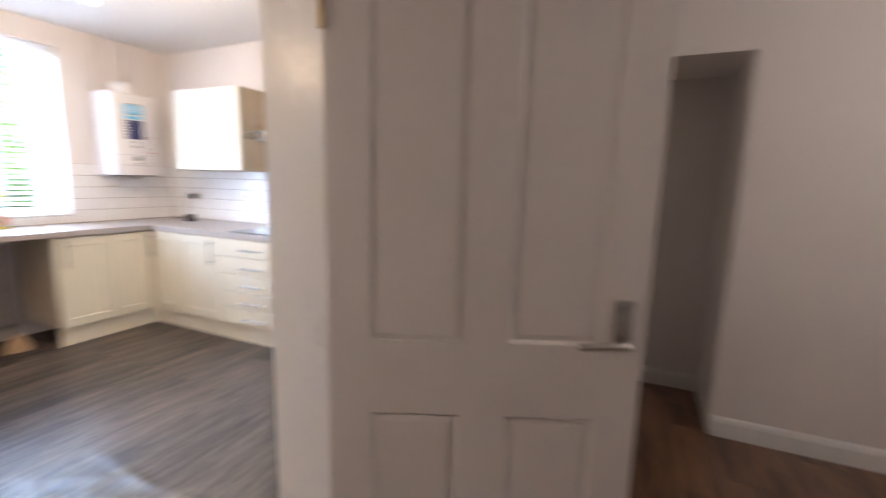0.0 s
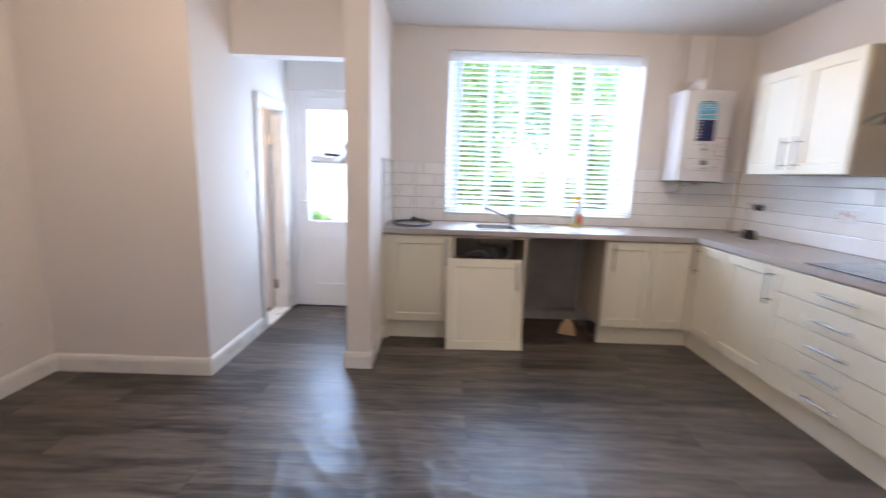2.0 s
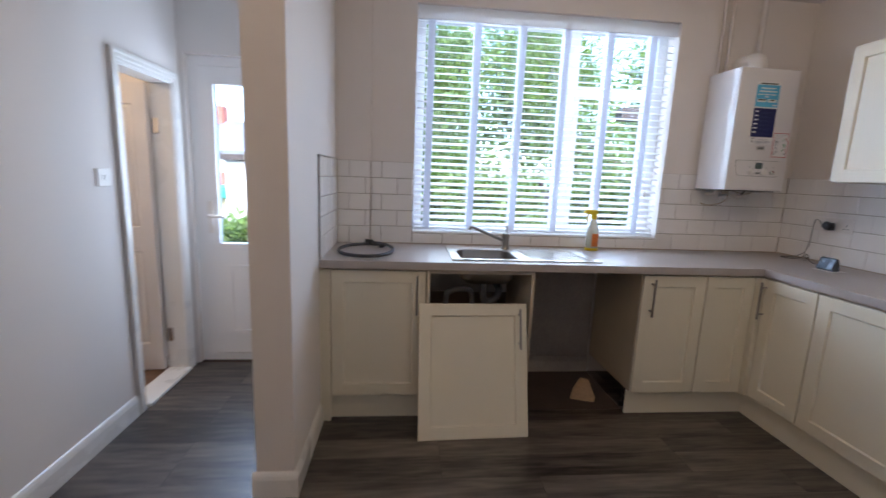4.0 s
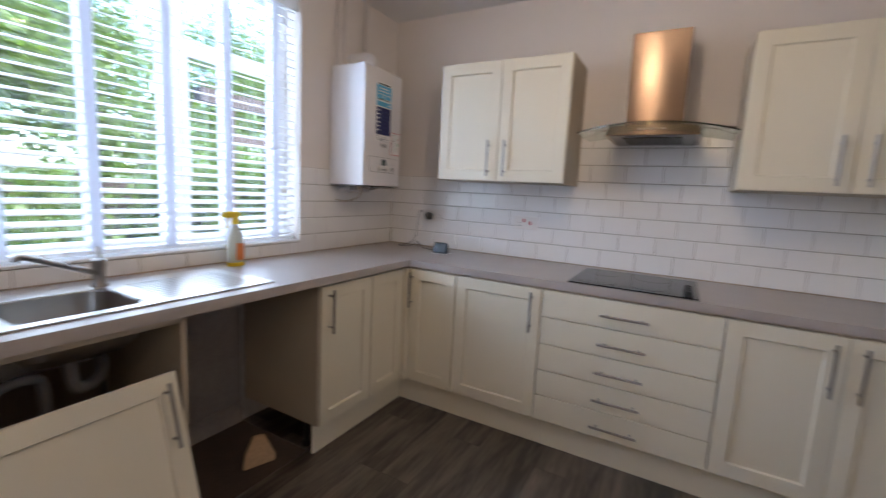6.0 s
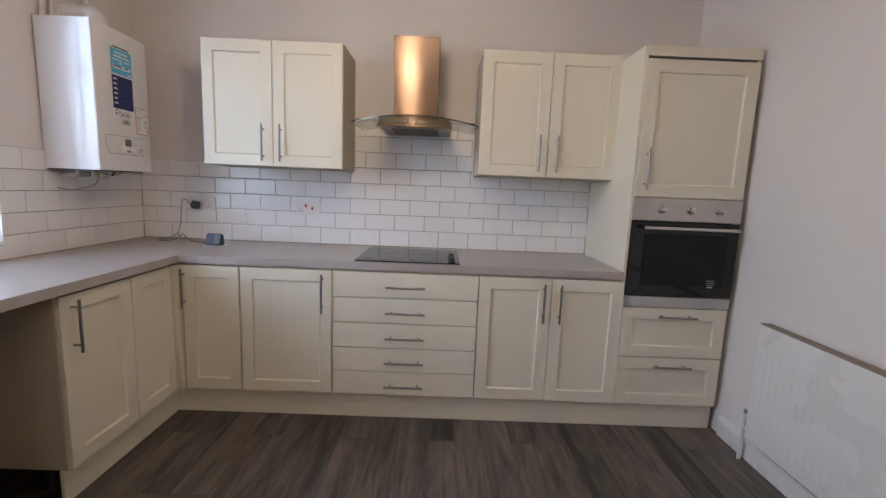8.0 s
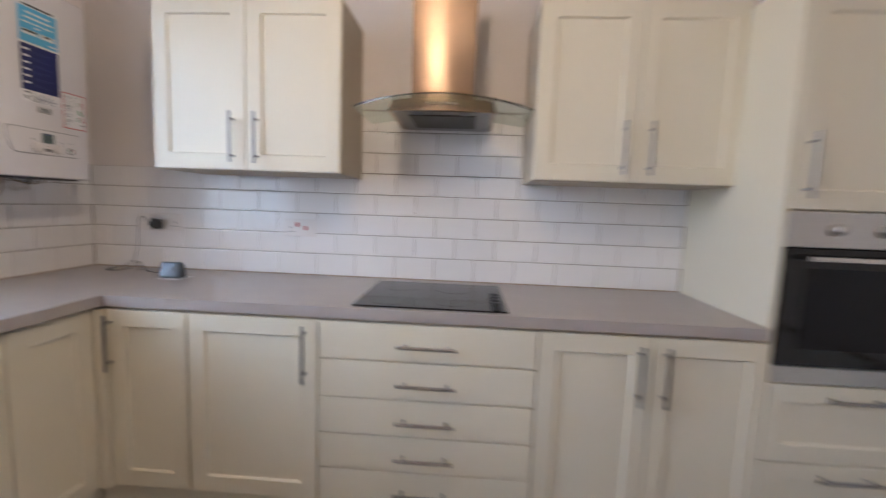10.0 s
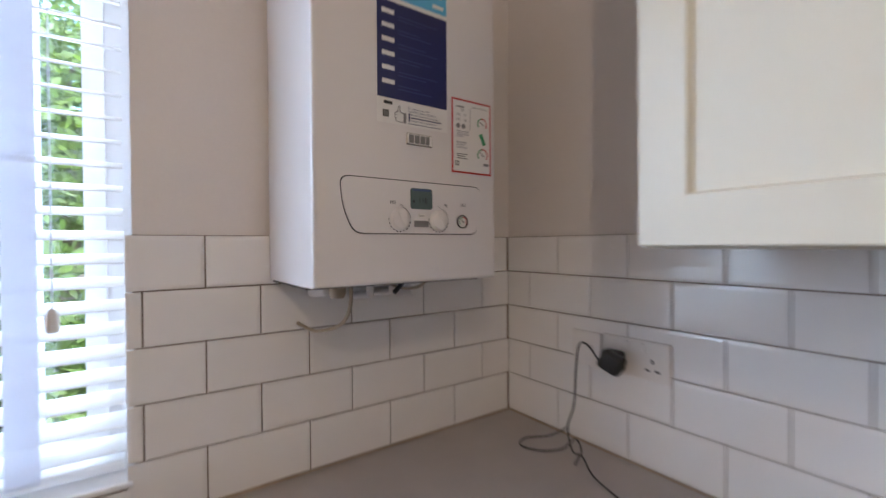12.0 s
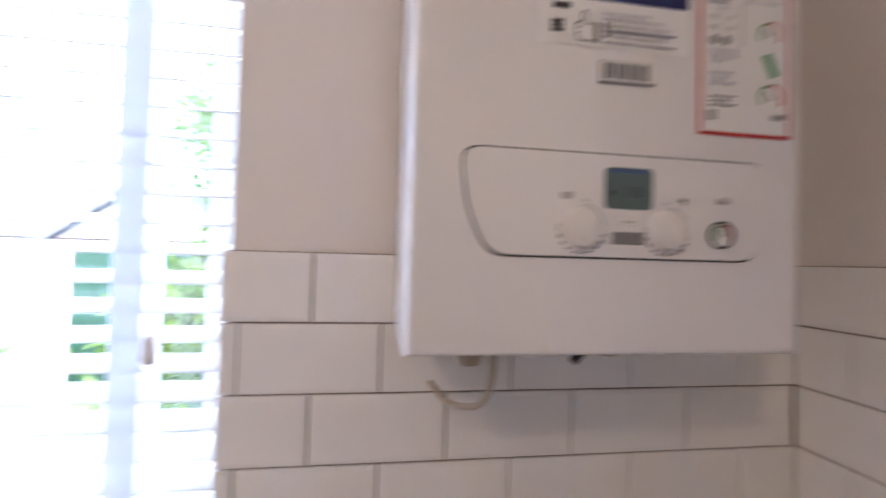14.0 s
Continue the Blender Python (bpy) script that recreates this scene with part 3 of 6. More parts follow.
def panel_door(name, m, w, h, panels, mat, label):
    """A four-panel leaf in local x (from the hinge), y (thickness), z, with sunk panels on both faces."""
    us, vs = {0, w}, {0, h}
    for a, b, c, d in panels:
        us |= {a, b}
        vs |= {c, d}
    bm = slab(bmesh.new(), us, vs, lambda u, v: True, 0, 0.036, lambda u, v, k: (u, k, v))
    bm.faces.ensure_lookup_table()
    for a, b, c, d in panels:
        for f in [f for f in bm.faces if abs(f.normal.y) > 0.9 or True]:
            ce = f.calc_center_median()
            if a < ce.x < b and c < ce.z < d and (abs(ce.y) < 1e-4 or abs(ce.y - 0.036) < 1e-4):
                s = 1 if ce.y < 0.01 else -1
                bmesh.ops.inset_region(bm, faces=[f], thickness=0.012)
                bmesh.ops.translate(bm, verts=f.verts, vec=(0, s * 0.009, 0))
                bmesh.ops.inset_region(bm, faces=[f], thickness=0.022)
                bmesh.ops.translate(bm, verts=f.verts, vec=(0, -s * 0.005, 0))
    bmesh.ops.transform(bm, matrix=m, verts=bm.verts)
    return structure(name, bm, mat, label, "door")


def lever(parent, m):
    bm = bmesh.new()
    box(bm, -0.022, 0.022, -0.008, 0, -0.062, 0.062, 0.004, 2, m)
    part("backplate", bm, CHROME, parent, "chrome backplate")
    bm = bmesh.new()
    tube(bm, [m @ Vector(p) for p in smooth_path([(0, 0, -0.035), (0, -0.042, -0.035), (-0.012, -0.052, -0.035), (-0.06, -0.054, -0.036), (-0.115, -0.05, -0.04)], 5)], 0.009, 12)
    part("door_handle", bm, CHROME, parent, "chrome lever handle", True)
    bm = bmesh.new()
    tube(bm, [m @ Vector((0, 0, 0.035)), m @ Vector((0, -0.018, 0.035))], 0.011, 14)
    part("thumb_turn", bm, CHROME, parent, "chrome thumb turn", True)


PANELS = [(0.104, 0.324, 0.964, 1.85), (0.438, 0.658, 0.964, 1.85), (0.104, 0.324, 0.2, 0.775), (0.438, 0.658, 0.2, 0.775)]
DOOR_AT = pose(HX0 + 0.012, 1.457, 0.012, 0, 0, LEAF_TURN)
door_1 = panel_door("door_1", DOOR_AT, 0.762, 1.965, PANELS, DOORPAINT, "white painted four-panel door standing open into the hall")
lever(door_1, DOOR_AT @ pose(0.707, 0.0, 1.02))
bm = bmesh.new()
for z in (0.25, 1.72):
    tube(bm, [(HX0 + 0.012, 1.451, z - 0.04), (HX0 + 0.012, 1.451, z + 0.04)], 0.006)
part("hinge", bm, BRASS, door_1, "brass butt hinges")

# lobby: inner doorway with its open leaf, and the back door
architrave("trim_door_2", "y", ALC_Y, 1, WC[0] + 0.01, WC[1] - 0.01, WC[3] - 0.01, 0.06)
bm = bmesh.new()
for x0, x1 in ((WC[0] - 0.001, WC[0] + 0.02), (WC[1] - 0.02, WC[1] + 0.001)):
    box(bm, x0, x1, ALC_Y - 0.122, ALC_Y + 0.002, 0, WC[3], 0.002)
box(bm, WC[0] + 0.02, WC[1] - 0.02, ALC_Y - 0.122, ALC_Y + 0.002, WC[3] - 0.02, WC[3], 0.002)
frame_2 = structure("door_frame_2", bm, GLOSSWHITE, "white gloss painted inner door lining", "door frame")
structure("trim_threshold", block(WC[0] + 0.02, WC[1] - 0.02, ALC_Y - 0.12, ALC_Y + 0.03, 0, 0.02, 0.004), GLOSSWHITE, "white painted threshold board", "trim")
M2 = pose(WC[0] + 0.022, ALC_Y - 0.13, 0.02, 0, 0, -86)
door_2 = panel_door("door_2", M2, 0.5, 1.82, [(0.08, 0.22, 0.95, 1.7), (0.28, 0.42, 0.95, 1.7), (0.08, 0.22, 0.18, 0.8), (0.28, 0.42, 0.18, 0.8)], DOORPAINT, "white painted panel door standing open into the side room")
for z in (0.25, 1.6):
    part("hinge", block(WC[0] + 0.02, WC[0] + 0.024, ALC_Y - 0.115, ALC_Y - 0.08, z - 0.045, z + 0.045), CHROME, door_2, "steel butt hinge")
wall("wall_side_room_back", "y", -2.0, -1.9, BACKX - 0.2, ALC_X, 0, TOP, [], WALL, "plain cream painted wall of the side room")
wall("wall_side_room_west", "x", BACKX - 0.2, BACKX - 0.1, -2.0, ALC_Y - 0.12, 0, TOP, [], WALL, "plain cream painted wall of the side room")
wall("wall_side_room_east", "x", ALC_X - 0.13, ALC_X - 0.12, -2.0, SOUTH - 0.12, 0, TOP, [], WALL, "plain cream painted wall of the side room")
structure("ceiling_side_room", block(BACKX - 0.2, ALC_X - 0.12, -2.0, SOUTH - 0.12, TOP, TOP + 0.1), CEIL, "plain white ceiling of the side room", "ceiling")
structure("floor_side_room", block(BACKX - 0.1, ALC_X - 0.13, -1.9, ALC_Y - 0.12, -0.01, 0.008), LAMINATE, "brown wood floor of the side room", "floor")

bm = bmesh.new()
fx = BACKX - 0.075
slab(bm, {BD[0], BD[0] + 0.06, BD[1] - 0.06, BD[1]}, {0, 0.05, 2.0, BD[3]}, lambda u, v: not (BD[0] + 0.06 < u < BD[1] - 0.06 and 0.05 < v < 2.0), fx - 0.03, fx + 0.03, lambda u, v, w: (w, u, v))
bevel_edges = [e for e in bm.edges if e.calc_face_angle(0) > 0.5]
bmesh.ops.bevel(bm, geom=bevel_edges, offset=0.004, segments=2, affect="EDGES")
frame_3 = structure("door_frame_3", bm, UPVC, "white plastic back door frame", "door frame")
GL = (-0.232, 0.245, 0.85, 1.89)
bm = slab(bmesh.new(), {BD[0] + 0.063, GL[0], GL[1], BD[1] - 0.063}, {0.055, GL[2], GL[3], 1.997}, lambda u, v: not (GL[0] < u < GL[1] and GL[2] < v < GL[3]), fx - 0.02, fx + 0.036, lambda u, v, w: (w, u, v))
bmesh.ops.bevel(bm, geom=[e for e in bm.edges if e.calc_face_angle(0) > 0.5], offset=0.006, segments=2, affect="EDGES")
door_3 = structure("door_3", bm, UPVC, "white plastic half-glazed back door, closed", "door")
pane = part("pane", block(fx - 0.004, fx + 0.004, GL[0] - 0.01, GL[1] + 0.01, GL[2] - 0.01, GL[3] + 0.01), GLASS, door_3, "clear double glazing")
pane.visible_shadow = False
bm = slab(bmesh.new(), {-0.2, -0.16, 0.225, 0.265}, {0.19, 0.23, 0.66, 0.70}, lambda u, v: not (-0.16 < u < 0.225 and 0.23 < v < 0.66), fx + 0.036, fx + 0.044, lambda u, v, w: (w, u, v))
part("moulding", bm, UPVC, door_3)
bm = bmesh.new()
box(bm, fx + 0.036, fx + 0.046, BD[0] + 0.085, BD[0] + 0.12, 0.92, 1.14, 0.004, 2)
tube(bm, [(fx + 0.04, BD[0] + 0.102, 1.04), (fx + 0.085, BD[0] + 0.102, 1.04), (fx + 0.09, BD[0] + 0.22, 1.035)], 0.009)
part("door_handle", bm, PLASTIC, door_3, "white plastic lever handle")

# window: plastic frame, mullion, transom and panes, with a tiled sill
wy0, wy1, wz0, wz1 = WIN
wx = XW - 0.16
MUL, TRA = 2.125, 1.965
holes = [(wy0 + 0.06, MUL - 0.035, wz0 + 0.06, wz1 - 0.06), (MUL + 0.045, wy1 - 0.062, wz0 + 0.06, TRA - 0.035), (MUL + 0.045, wy1 - 0.062, TRA + 0.035, wz1 - 0.06)]
bm = slab(bmesh.new(), {wy0, wy1} | {h[k] for h in holes for k in (0, 1)}, {wz0, wz1} | {h[k] for h in holes for k in (2, 3)}, lambda u, v: not any(h[0] < u < h[1] and h[2] < v < h[3] for h in holes), wx - 0.03, wx + 0.03, lambda u, v, w: (w, u, v))
bmesh.ops.bevel(bm, geom=[e for e in bm.edges if e.calc_face_angle(0) > 0.5], offset=0.006, segments=2, affect="EDGES")
window_1 = structure("window_1", bm, UPVC, "white plastic window with a fixed pane and a two-light casement", "window")
for h in holes:
    pane = part("pane", block(wx - 0.004, wx + 0.004, h[0] - 0.01, h[1] + 0.01, h[2] - 0.01, h[3] + 0.01), GLASS, window_1, "clear glazing")
    pane.visible_shadow = False
h = holes[1]
bm = slab(bmesh.new(), {h[0] - 0.02, h[0] + 0.014, h[1] - 0.014, h[1] + 0.02}, {h[2] - 0.02, h[2] + 0.014, h[3] - 0.014, h[3] + 0.015}, lambda u, v: not (h[0] + 0.014 < u < h[1] - 0.014 and h[2] + 0.014 < v < h[3] - 0.014), wx + 0.03, wx + 0.044, lambda u, v, w: (w, u, v))
part("sash", bm, UPVC, window_1, "white plastic opening sash")
bm = bmesh.new()
box(bm, wx + 0.044, wx + 0.058, h[0] - 0.008, h[0] + 0.014, 1.36, 1.47, 0.004, 2)
part("catch", bm, UPVC, window_1, "white plastic window catch")
bm = bmesh.new()
box(bm, wx + 0.03, XW + 0.012, wy0 + 0.001, wy1 - 0.001, wz0 + 0.001, wz0 + 0.014, 0.004, 2)
part("window_sill", bm, UPVC, window_1, "white plastic window board")

# ---- the blind ----
blind = thing("venetian_blind", (XW - 0.055, wy0, wz0 + 0.02), "white slatted venetian blind with wide tapes, let down and open", "blind")
bx = XW - 0.058
bm = bmesh.new()
box(bm, bx - 0.03, bx + 0.03, wy0 + 0.012, wy1 - 0.012, wz1 - 0.05, wz1 - 0.006, 0.003)
part("headrail", bm, SLAT, blind)
part("valance", block(bx + 0.032, bx + 0.042, wy0 + 0.006, wy1 - 0.006, wz1 - 0.085, wz1 - 0.004, 0.003), SLAT, blind)
slats = None
PITCH, FIRST = 0.0437, wz0 + 0.062
for k in range(30):
    z = FIRST + PITCH * k
    if slats is None:
        bm = bmesh.new()
        rows = []
        for u, dz in ((-0.025, -0.0), (-0.012, 0.0022), (0.0, 0.003), (0.012, 0.0022), (0.025, 0.0)):
            c, s = math.cos(radians(SLAT_TILT)), math.sin(radians(SLAT_TILT))
            rows.append([[bm.verts.new((bx + u * c - (dz + w) * s, y, FIRST + u * s + (dz + w) * c)) for w in (-0.0013, 0.0013)] for y in (wy0 + 0.014, wy1 - 0.014)])
        for a, b in zip(rows, rows[1:]):
            bm.faces.new((a[0][0], b[0][0], b[1][0], a[1][0])), bm.faces.new((a[0][1], a[1][1], b[1][1], b[0][1]))
            for e in (0, 1):
                bm.faces.new((a[e][0], a[e][1], b[e][1], b[e][0]))
        for a in (rows[0], rows[-1]):
            bm.faces.new((a[0][0], a[0][1], a[1][1], a[1][0]))
        slats = part("slat", bm, SLAT, blind)
    else:
        s = new("slat", slats.data)
        s.parent = blind
        s.location = (0, 0.0008 * math.sin(k * 2.3), PITCH * k)
        s.rotation_euler = (0, 0.012 * math.sin(k * 1.7), 0)
part("bottom_rail", block(bx - 0.026, bx + 0.026, wy0 + 0.014, wy1 - 0.014, wz0 + 0.02, wz0 + 0.038, 0.004, 2), SLAT, blind)
for k in range(6):
    y = 1.165 + 0.2915 * k
    bm = bmesh.new()
    for x in (bx + 0.0275, bx - 0.0275):
        box(bm, x - 0.0006, x + 0.0006, y - 0.022, y + 0.022, wz0 + 0.03, wz1 - 0.06)
    part("ladder_tape", bm, TAPE, blind)
bm = bmesh.new()
tube(bm, [(bx + 0.046, 2.665, wz1 - 0.09), (bx + 0.046, 2.665, 1.31)], 0.0011, 6)
cord = part("cord", bm, TAPE, blind)
bm = lathe(bmesh.new(), [(0.004, 0.0), (0.009, -0.01), (0.0105, -0.032), (0.008, -0.04)], pose(bx + 0.046, 2.665, 1.315), 14)
part("cord_pull", bm, PLASTIC, cord, "white plastic cord pull", True)

# ---- kitchen units ----
FY, FX = 3.070, -3.214  # faces of the fronts along each run
PL, BH, CT = 0.152, 0.862, 0.914  # plinth height, unit top, worktop top


def base_unit_hob(x0, x1, label, layout):
    u = thing("base_cabinet", ((x0 + x1) / 2, FY + 0.3, 0), label, "cabinet", "fitted base cabinets")
    part("body", block(x0, x1, FY + 0.021, YH - 0.012, PL, BH + 0.006), SHADED_CARCASS, u)
    for f in layout:
        kind, a, b, z0, z1 = f[:5]
        build = plain_front if kind == "drawer" else shaker
        d = part("drawer_front" if "drawer" in kind else "door", build(b - a, z1 - z0, FACE_S(a, FY, z0)), CREAM, u)
        if len(f) > 5:
            hx, hz, up = f[5:]
            part("handle", bar_handle(FACE_S(hx, FY, hz), upright=up), HANDLE, d, "brushed nickel bar handle", True)
    return u


base_unit_hob(-3.205, -2.87, "cream shaker corner base cabinet with one narrow door", [("door", -3.182, -2.872, PL, BH, -3.167, 0.735, True)])
base_unit_hob(-2.868, -2.366, "cream shaker base cabinet with one door", [("door", -2.868, -2.366, PL, BH, -2.415, 0.735, True)])
zs = [0.152, 0.2915, 0.431, 0.573, 0.718, 0.862]
base_unit_hob(-2.364, -1.564, "cream base cabinet with five plain drawers under the hob", [("drawer", -2.364, -1.564, a, b, -1.962, (a + b) / 2 - 0.006, False) for a, b in zip(zs, zs[1:])])
base_unit_hob(-1.562, -0.764, "cream shaker base cabinet with a pair of doors", [("door", -1.562, -1.163, PL, BH, -1.207, 0.725, True), ("door", -1.163, -0.764, PL, BH, -1.118, 0.725, True)])

tall = thing("tall_oven_cabinet", (-0.48, 3.4, 0), "tall cream shaker cabinet housing the oven, with drawers below", "cabinet")
TX0, TX1 = -0.782, XE - 0.03
part("side_panel", block(TX0, TX0 + 0.018, FY + 0.003, YH - 0.002, PL, 2.085, 0.001), CREAM, tall)
part("side_panel", block(TX1 - 0.018, TX1, FY + 0.021, YH - 0.002, PL, 2.085), CREAM, tall)
for z in (PL, 0.715, 1.318, 2.067):
    part("shelf", block(TX0 + 0.0185, TX1 - 0.0185, FY + 0.021, YH - 0.021, z, z + 0.018), CREAM, tall)
part("back_panel", block(TX0 + 0.0185, TX1 - 0.0185, YH - 0.02, YH - 0.002, PL, 2.085), CREAM, tall)
part("fascia", plain_front(TX1 - TX0 - 0.018, 0.055, FACE_S(TX0 + 0.018, FY, 2.034)), CREAM, tall)
d = part("door", shaker(TX1 - TX0 - 0.02, 0.70, FACE_S(TX0 + 0.018, FY, 1.325)), CREAM, tall)
part("handle", bar_handle(FACE_S(TX0 + 0.06, FY, 1.47)), HANDLE, d, "brushed nickel bar handle", True)
for z0, z1 in ((PL, 0.434), (0.436, 0.722)):
    d = part("drawer_front", shaker(TX1 - TX0 - 0.02, z1 - z0, FACE_S(TX0 + 0.018, FY, z0)), CREAM, tall)
    part("handle", bar_handle(FACE_S((TX0 + TX1) / 2 + 0.01, FY, z1 - 0.045), upright=False), HANDLE, d, "brushed nickel bar handle", True)

oven = thing("built_in_oven", (-0.48, 3.3, 0.735), "built-in stainless steel oven with a black glass door", "oven")
OX0, OX1 = TX0 + 0.016, TX1 - 0.002
part("body", block(OX0 + 0.02, OX1 - 0.03, FY + 0.022, 3.62, 0.735, 1.315), BLACK, oven)
panel = part("control_panel", block(OX0, OX1, FY - 0.004, FY + 0.02, 1.2, 1.322, 0.003, 2), STEEL, oven, "brushed steel control panel")
for k in range(3):
    kx = OX0 + 0.155 + 0.155 * k
    bm = lathe(bmesh.new(), [(0.024, 0), (0.024, 0.004), (0.019, 0.006), (0.0165, 0.024), (0.014, 0.026)], pose(kx, FY - 0.004, 1.262, 90))
    box(bm, kx - 0.003, kx + 0.003, FY - 0.036, FY - 0.028, 1.246, 1.278, 0.001)
    part("knob", bm, CHROME, panel, "steel control knob", True)
part("door", block(OX0, OX1, FY - 0.006, FY + 0.02, 0.79, 1.196, 0.004, 2), OVENGLASS, oven, "black glass oven door")
part("inner_window", block(OX0 + 0.075, OX1 - 0.06, FY - 0.0075, FY - 0.0062, 0.85, 1.13), BLACKGLASS, oven, "dark oven window")
part("bottom_trim", block(OX0, OX1, FY - 0.004, FY + 0.02, 0.727, 0.787, 0.003), STEEL, oven, "brushed steel lower trim")
bm = bmesh.new()
tube(bm, [(OX0 + 0.05, FY - 0.045, 1.165), (OX1 - 0.02, FY - 0.045, 1.165)], 0.009, 14)
for x in (OX0 + 0.08, OX1 - 0.05):
    tube(bm, [(x, FY - 0.045, 1.165), (x, FY - 0.004, 1.165)], 0.007)
part("handle", bm, CHROME, oven, "steel bar handle", True)
bm = bmesh.new()
half = [(OX1 - 0.125 + 0.043 * math.cos(math.pi + math.pi * k / 16), 0.9 + 0.055 * math.sin(math.pi + math.pi * k / 16)) for k in range(17)]
fa = [bm.verts.new((x, FY - 0.0062, z)) for x, z in half]
fb = [bm.verts.new((x, FY - 0.0074, z)) for x, z in half]
bm.faces.new(fa), bm.faces.new(fb[::-1])
for k in range(17):
    bm.faces.new((fa[k], fa[(k + 1) % 17], fb[(k + 1) % 17], fb[k]))
sticker = part("sticker", bm, PAPER, oven, "half-round white paper sticker")
for k, w in enumerate((0.044, 0.05, 0.036)):
    part("printed_bar", block(OX1 - 0.125 - w / 2, OX1 - 0.125 + w / 2, FY - 0.0084, FY - 0.0077, 0.882 - 0.013 * k, 0.887 - 0.013 * k), GREYINK, sticker)

# wall cabinets
UY, UZ0, UZ1 = 3.350, 1.413, 2.117


def wall_unit(x0, x1, label):
    u = thing("wall_cabinet", ((x0 + x1) / 2, 3.55, UZ0), label, "cabinet", "wall cabinets beside the hood")
    part("body", block(x0, x1, UY + 0.021, YH - 0.009, UZ0 - 0.002, UZ1, 0.001), SHADED_CARCASS, u)
    mid = (x0 + x1) / 2
    for a, b, hx in ((x0, mid, mid - 0.054), (mid, x1, mid + 0.05)):
        d = part("door", shaker(b - a, UZ1 - UZ0, FACE_S(a, UY, UZ0)), CREAM, u)
        part("handle", bar_handle(FACE_S(hx, UY, UZ0 + 0.135), 0.21), HANDLE, d, "brushed nickel bar handle", True)
    return u


wall_unit(-3.188, -2.378, "cream shaker wall cabinet with a pair of doors beside the boiler")
wall_unit(-1.578, -0.772, "cream shaker two-door wall cabinet beside the tall oven cabinet")

# units under the window


def window_unit(y0, y1, label, doors):
    u = thing("base_cabinet", (FX - 0.3, (y0 + y1) / 2, 0), label, "cabinet", "fitted base cabinets")
    part("body", block(XW + 0.04, FX - 0.021, y0, y1, PL, BH + 0.006), SHADED_CARCASS, u)
    for a, b, hy in doors:
        d = part("door", shaker(b - a, BH - PL, FACE_E(FX, a, PL)), CREAM, u)
        if hy:
            part("handle", bar_handle(FACE_E(FX, hy, 0.735)), HANDLE, d, "brushed nickel bar handle", True)
    return u


window_unit(0.64, 1.145, "cream shaker base cabinet with one door beside the nib wall", [(0.642, 1.143, 1.095)])
window_unit(2.362, 3.045, "cream shaker corner base cabinet with an exposed end panel", [(2.364, 2.742, 2.415), (2.744, 3.042, None)])
tagged(structure("trim_filler", block(FX - 0.02, FX - 0.002, NIB1, 0.64, 0.0, BH), CREAM, "cream filler strip against the nib wall", "trim"))
corner = structure("trim_corner_post", block(FX - 0.02, -3.185, 3.046, FY + 0.02, PL, BH), CREAM, "cream corner post between the cabinet runs", "trim")

sinkunit = thing("sink_cabinet", (FX - 0.3, 1.44, 0), "open cream sink cabinet with its door taken off", "cabinet", "fitted base cabinets")
bm = bmesh.new()
for y0, y1 in ((1.147, 1.165), (1.722, 1.74)):
    box(bm, XW + 0.05, FX - 0.004, y0, y1, PL, BH + 0.004, 0.0006)
box(bm, XW + 0.05, FX - 0.01, 1.165, 1.722, PL, PL + 0.018)
box(bm, FX - 0.024, FX - 0.006, 1.165, 1.722, BH - 0.014, BH + 0.004)
part("body", bm, SHADED_CARCASS, sinkunit)
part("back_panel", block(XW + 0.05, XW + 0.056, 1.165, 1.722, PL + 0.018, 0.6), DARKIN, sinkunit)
for z in (0.35, 0.7):
    part("hinge_plate", block(FX - 0.06, FX - 0.02, 1.165, 1.171, z - 0.02, z + 0.02, 0.002), CHROME, sinkunit)

loose = thing("loose_cabinet_door", (-3.06, 1.41, 0), "cream shaker cabinet door, taken off and leaning on the sink cabinet", "door")
LM = pose(LOOSE_X, 1.113, 0.001, 0, 0, 90 + LOOSE_YAW) @ pose(0, 0, 0, -LOOSE_LEAN, 0, 0)
d = part("panel", shaker(0.597, 0.713, LM), CREAM, loose)
part("handle", bar_handle(LM @ pose(0.55, 0, 0.575)), HANDLE, d, "brushed nickel bar handle", True)

# plinths
def plinth(bm, label):
    return structure("trim_plinth", bm, CREAM, label, "trim")


plinth(block(-3.272, TX1, FY + 0.035, FY + 0.05, 0.001, PL - 0.003, 0.001), "cream kickboard under the hob run")
plinth(block(FX - 0.055, FX - 0.04, 2.362, FY + 0.034, 0.001, PL - 0.003, 0.001), "cream kickboard under the corner cabinet")
plinth(block(FX - 0.055, FX - 0.04, NIB1, 1.17, 0.001, PL - 0.003, 0.001), "cream kickboard under the window run")
plinth(block(FX - 0.055, FX - 0.04, 1.174, 1.74, 0.001, PL - 0.003, 0.001), "cream kickboard under the sink cabinet")
for y in (2.41,):
    tagged(part("cabinet_leg", lathe(bmesh.new(), [(0.03, 0), (0.03, 0.01), (0.016, 0.02), (0.016, 0.14), (0.03, 0.151)], pose(-3.35, y, 0.001)), BLACK, None, "black plastic adjustable cabinet leg", True), "", "cabinet leg")

# worktop in an L with a cut-out for the sink
SX0, SX1, SY0, SY1 = -3.695, -3.262, 1.285, 2.135
WX, WY = -3.192, 3.064
xs = {XW + 0.002, SX0 + 0.02, SX1 - 0.02, WX, TX0}
ys = {NIB1 + 0.002, SY0 + 0.02, SY1 - 0.02, WY, YH - 0.002}


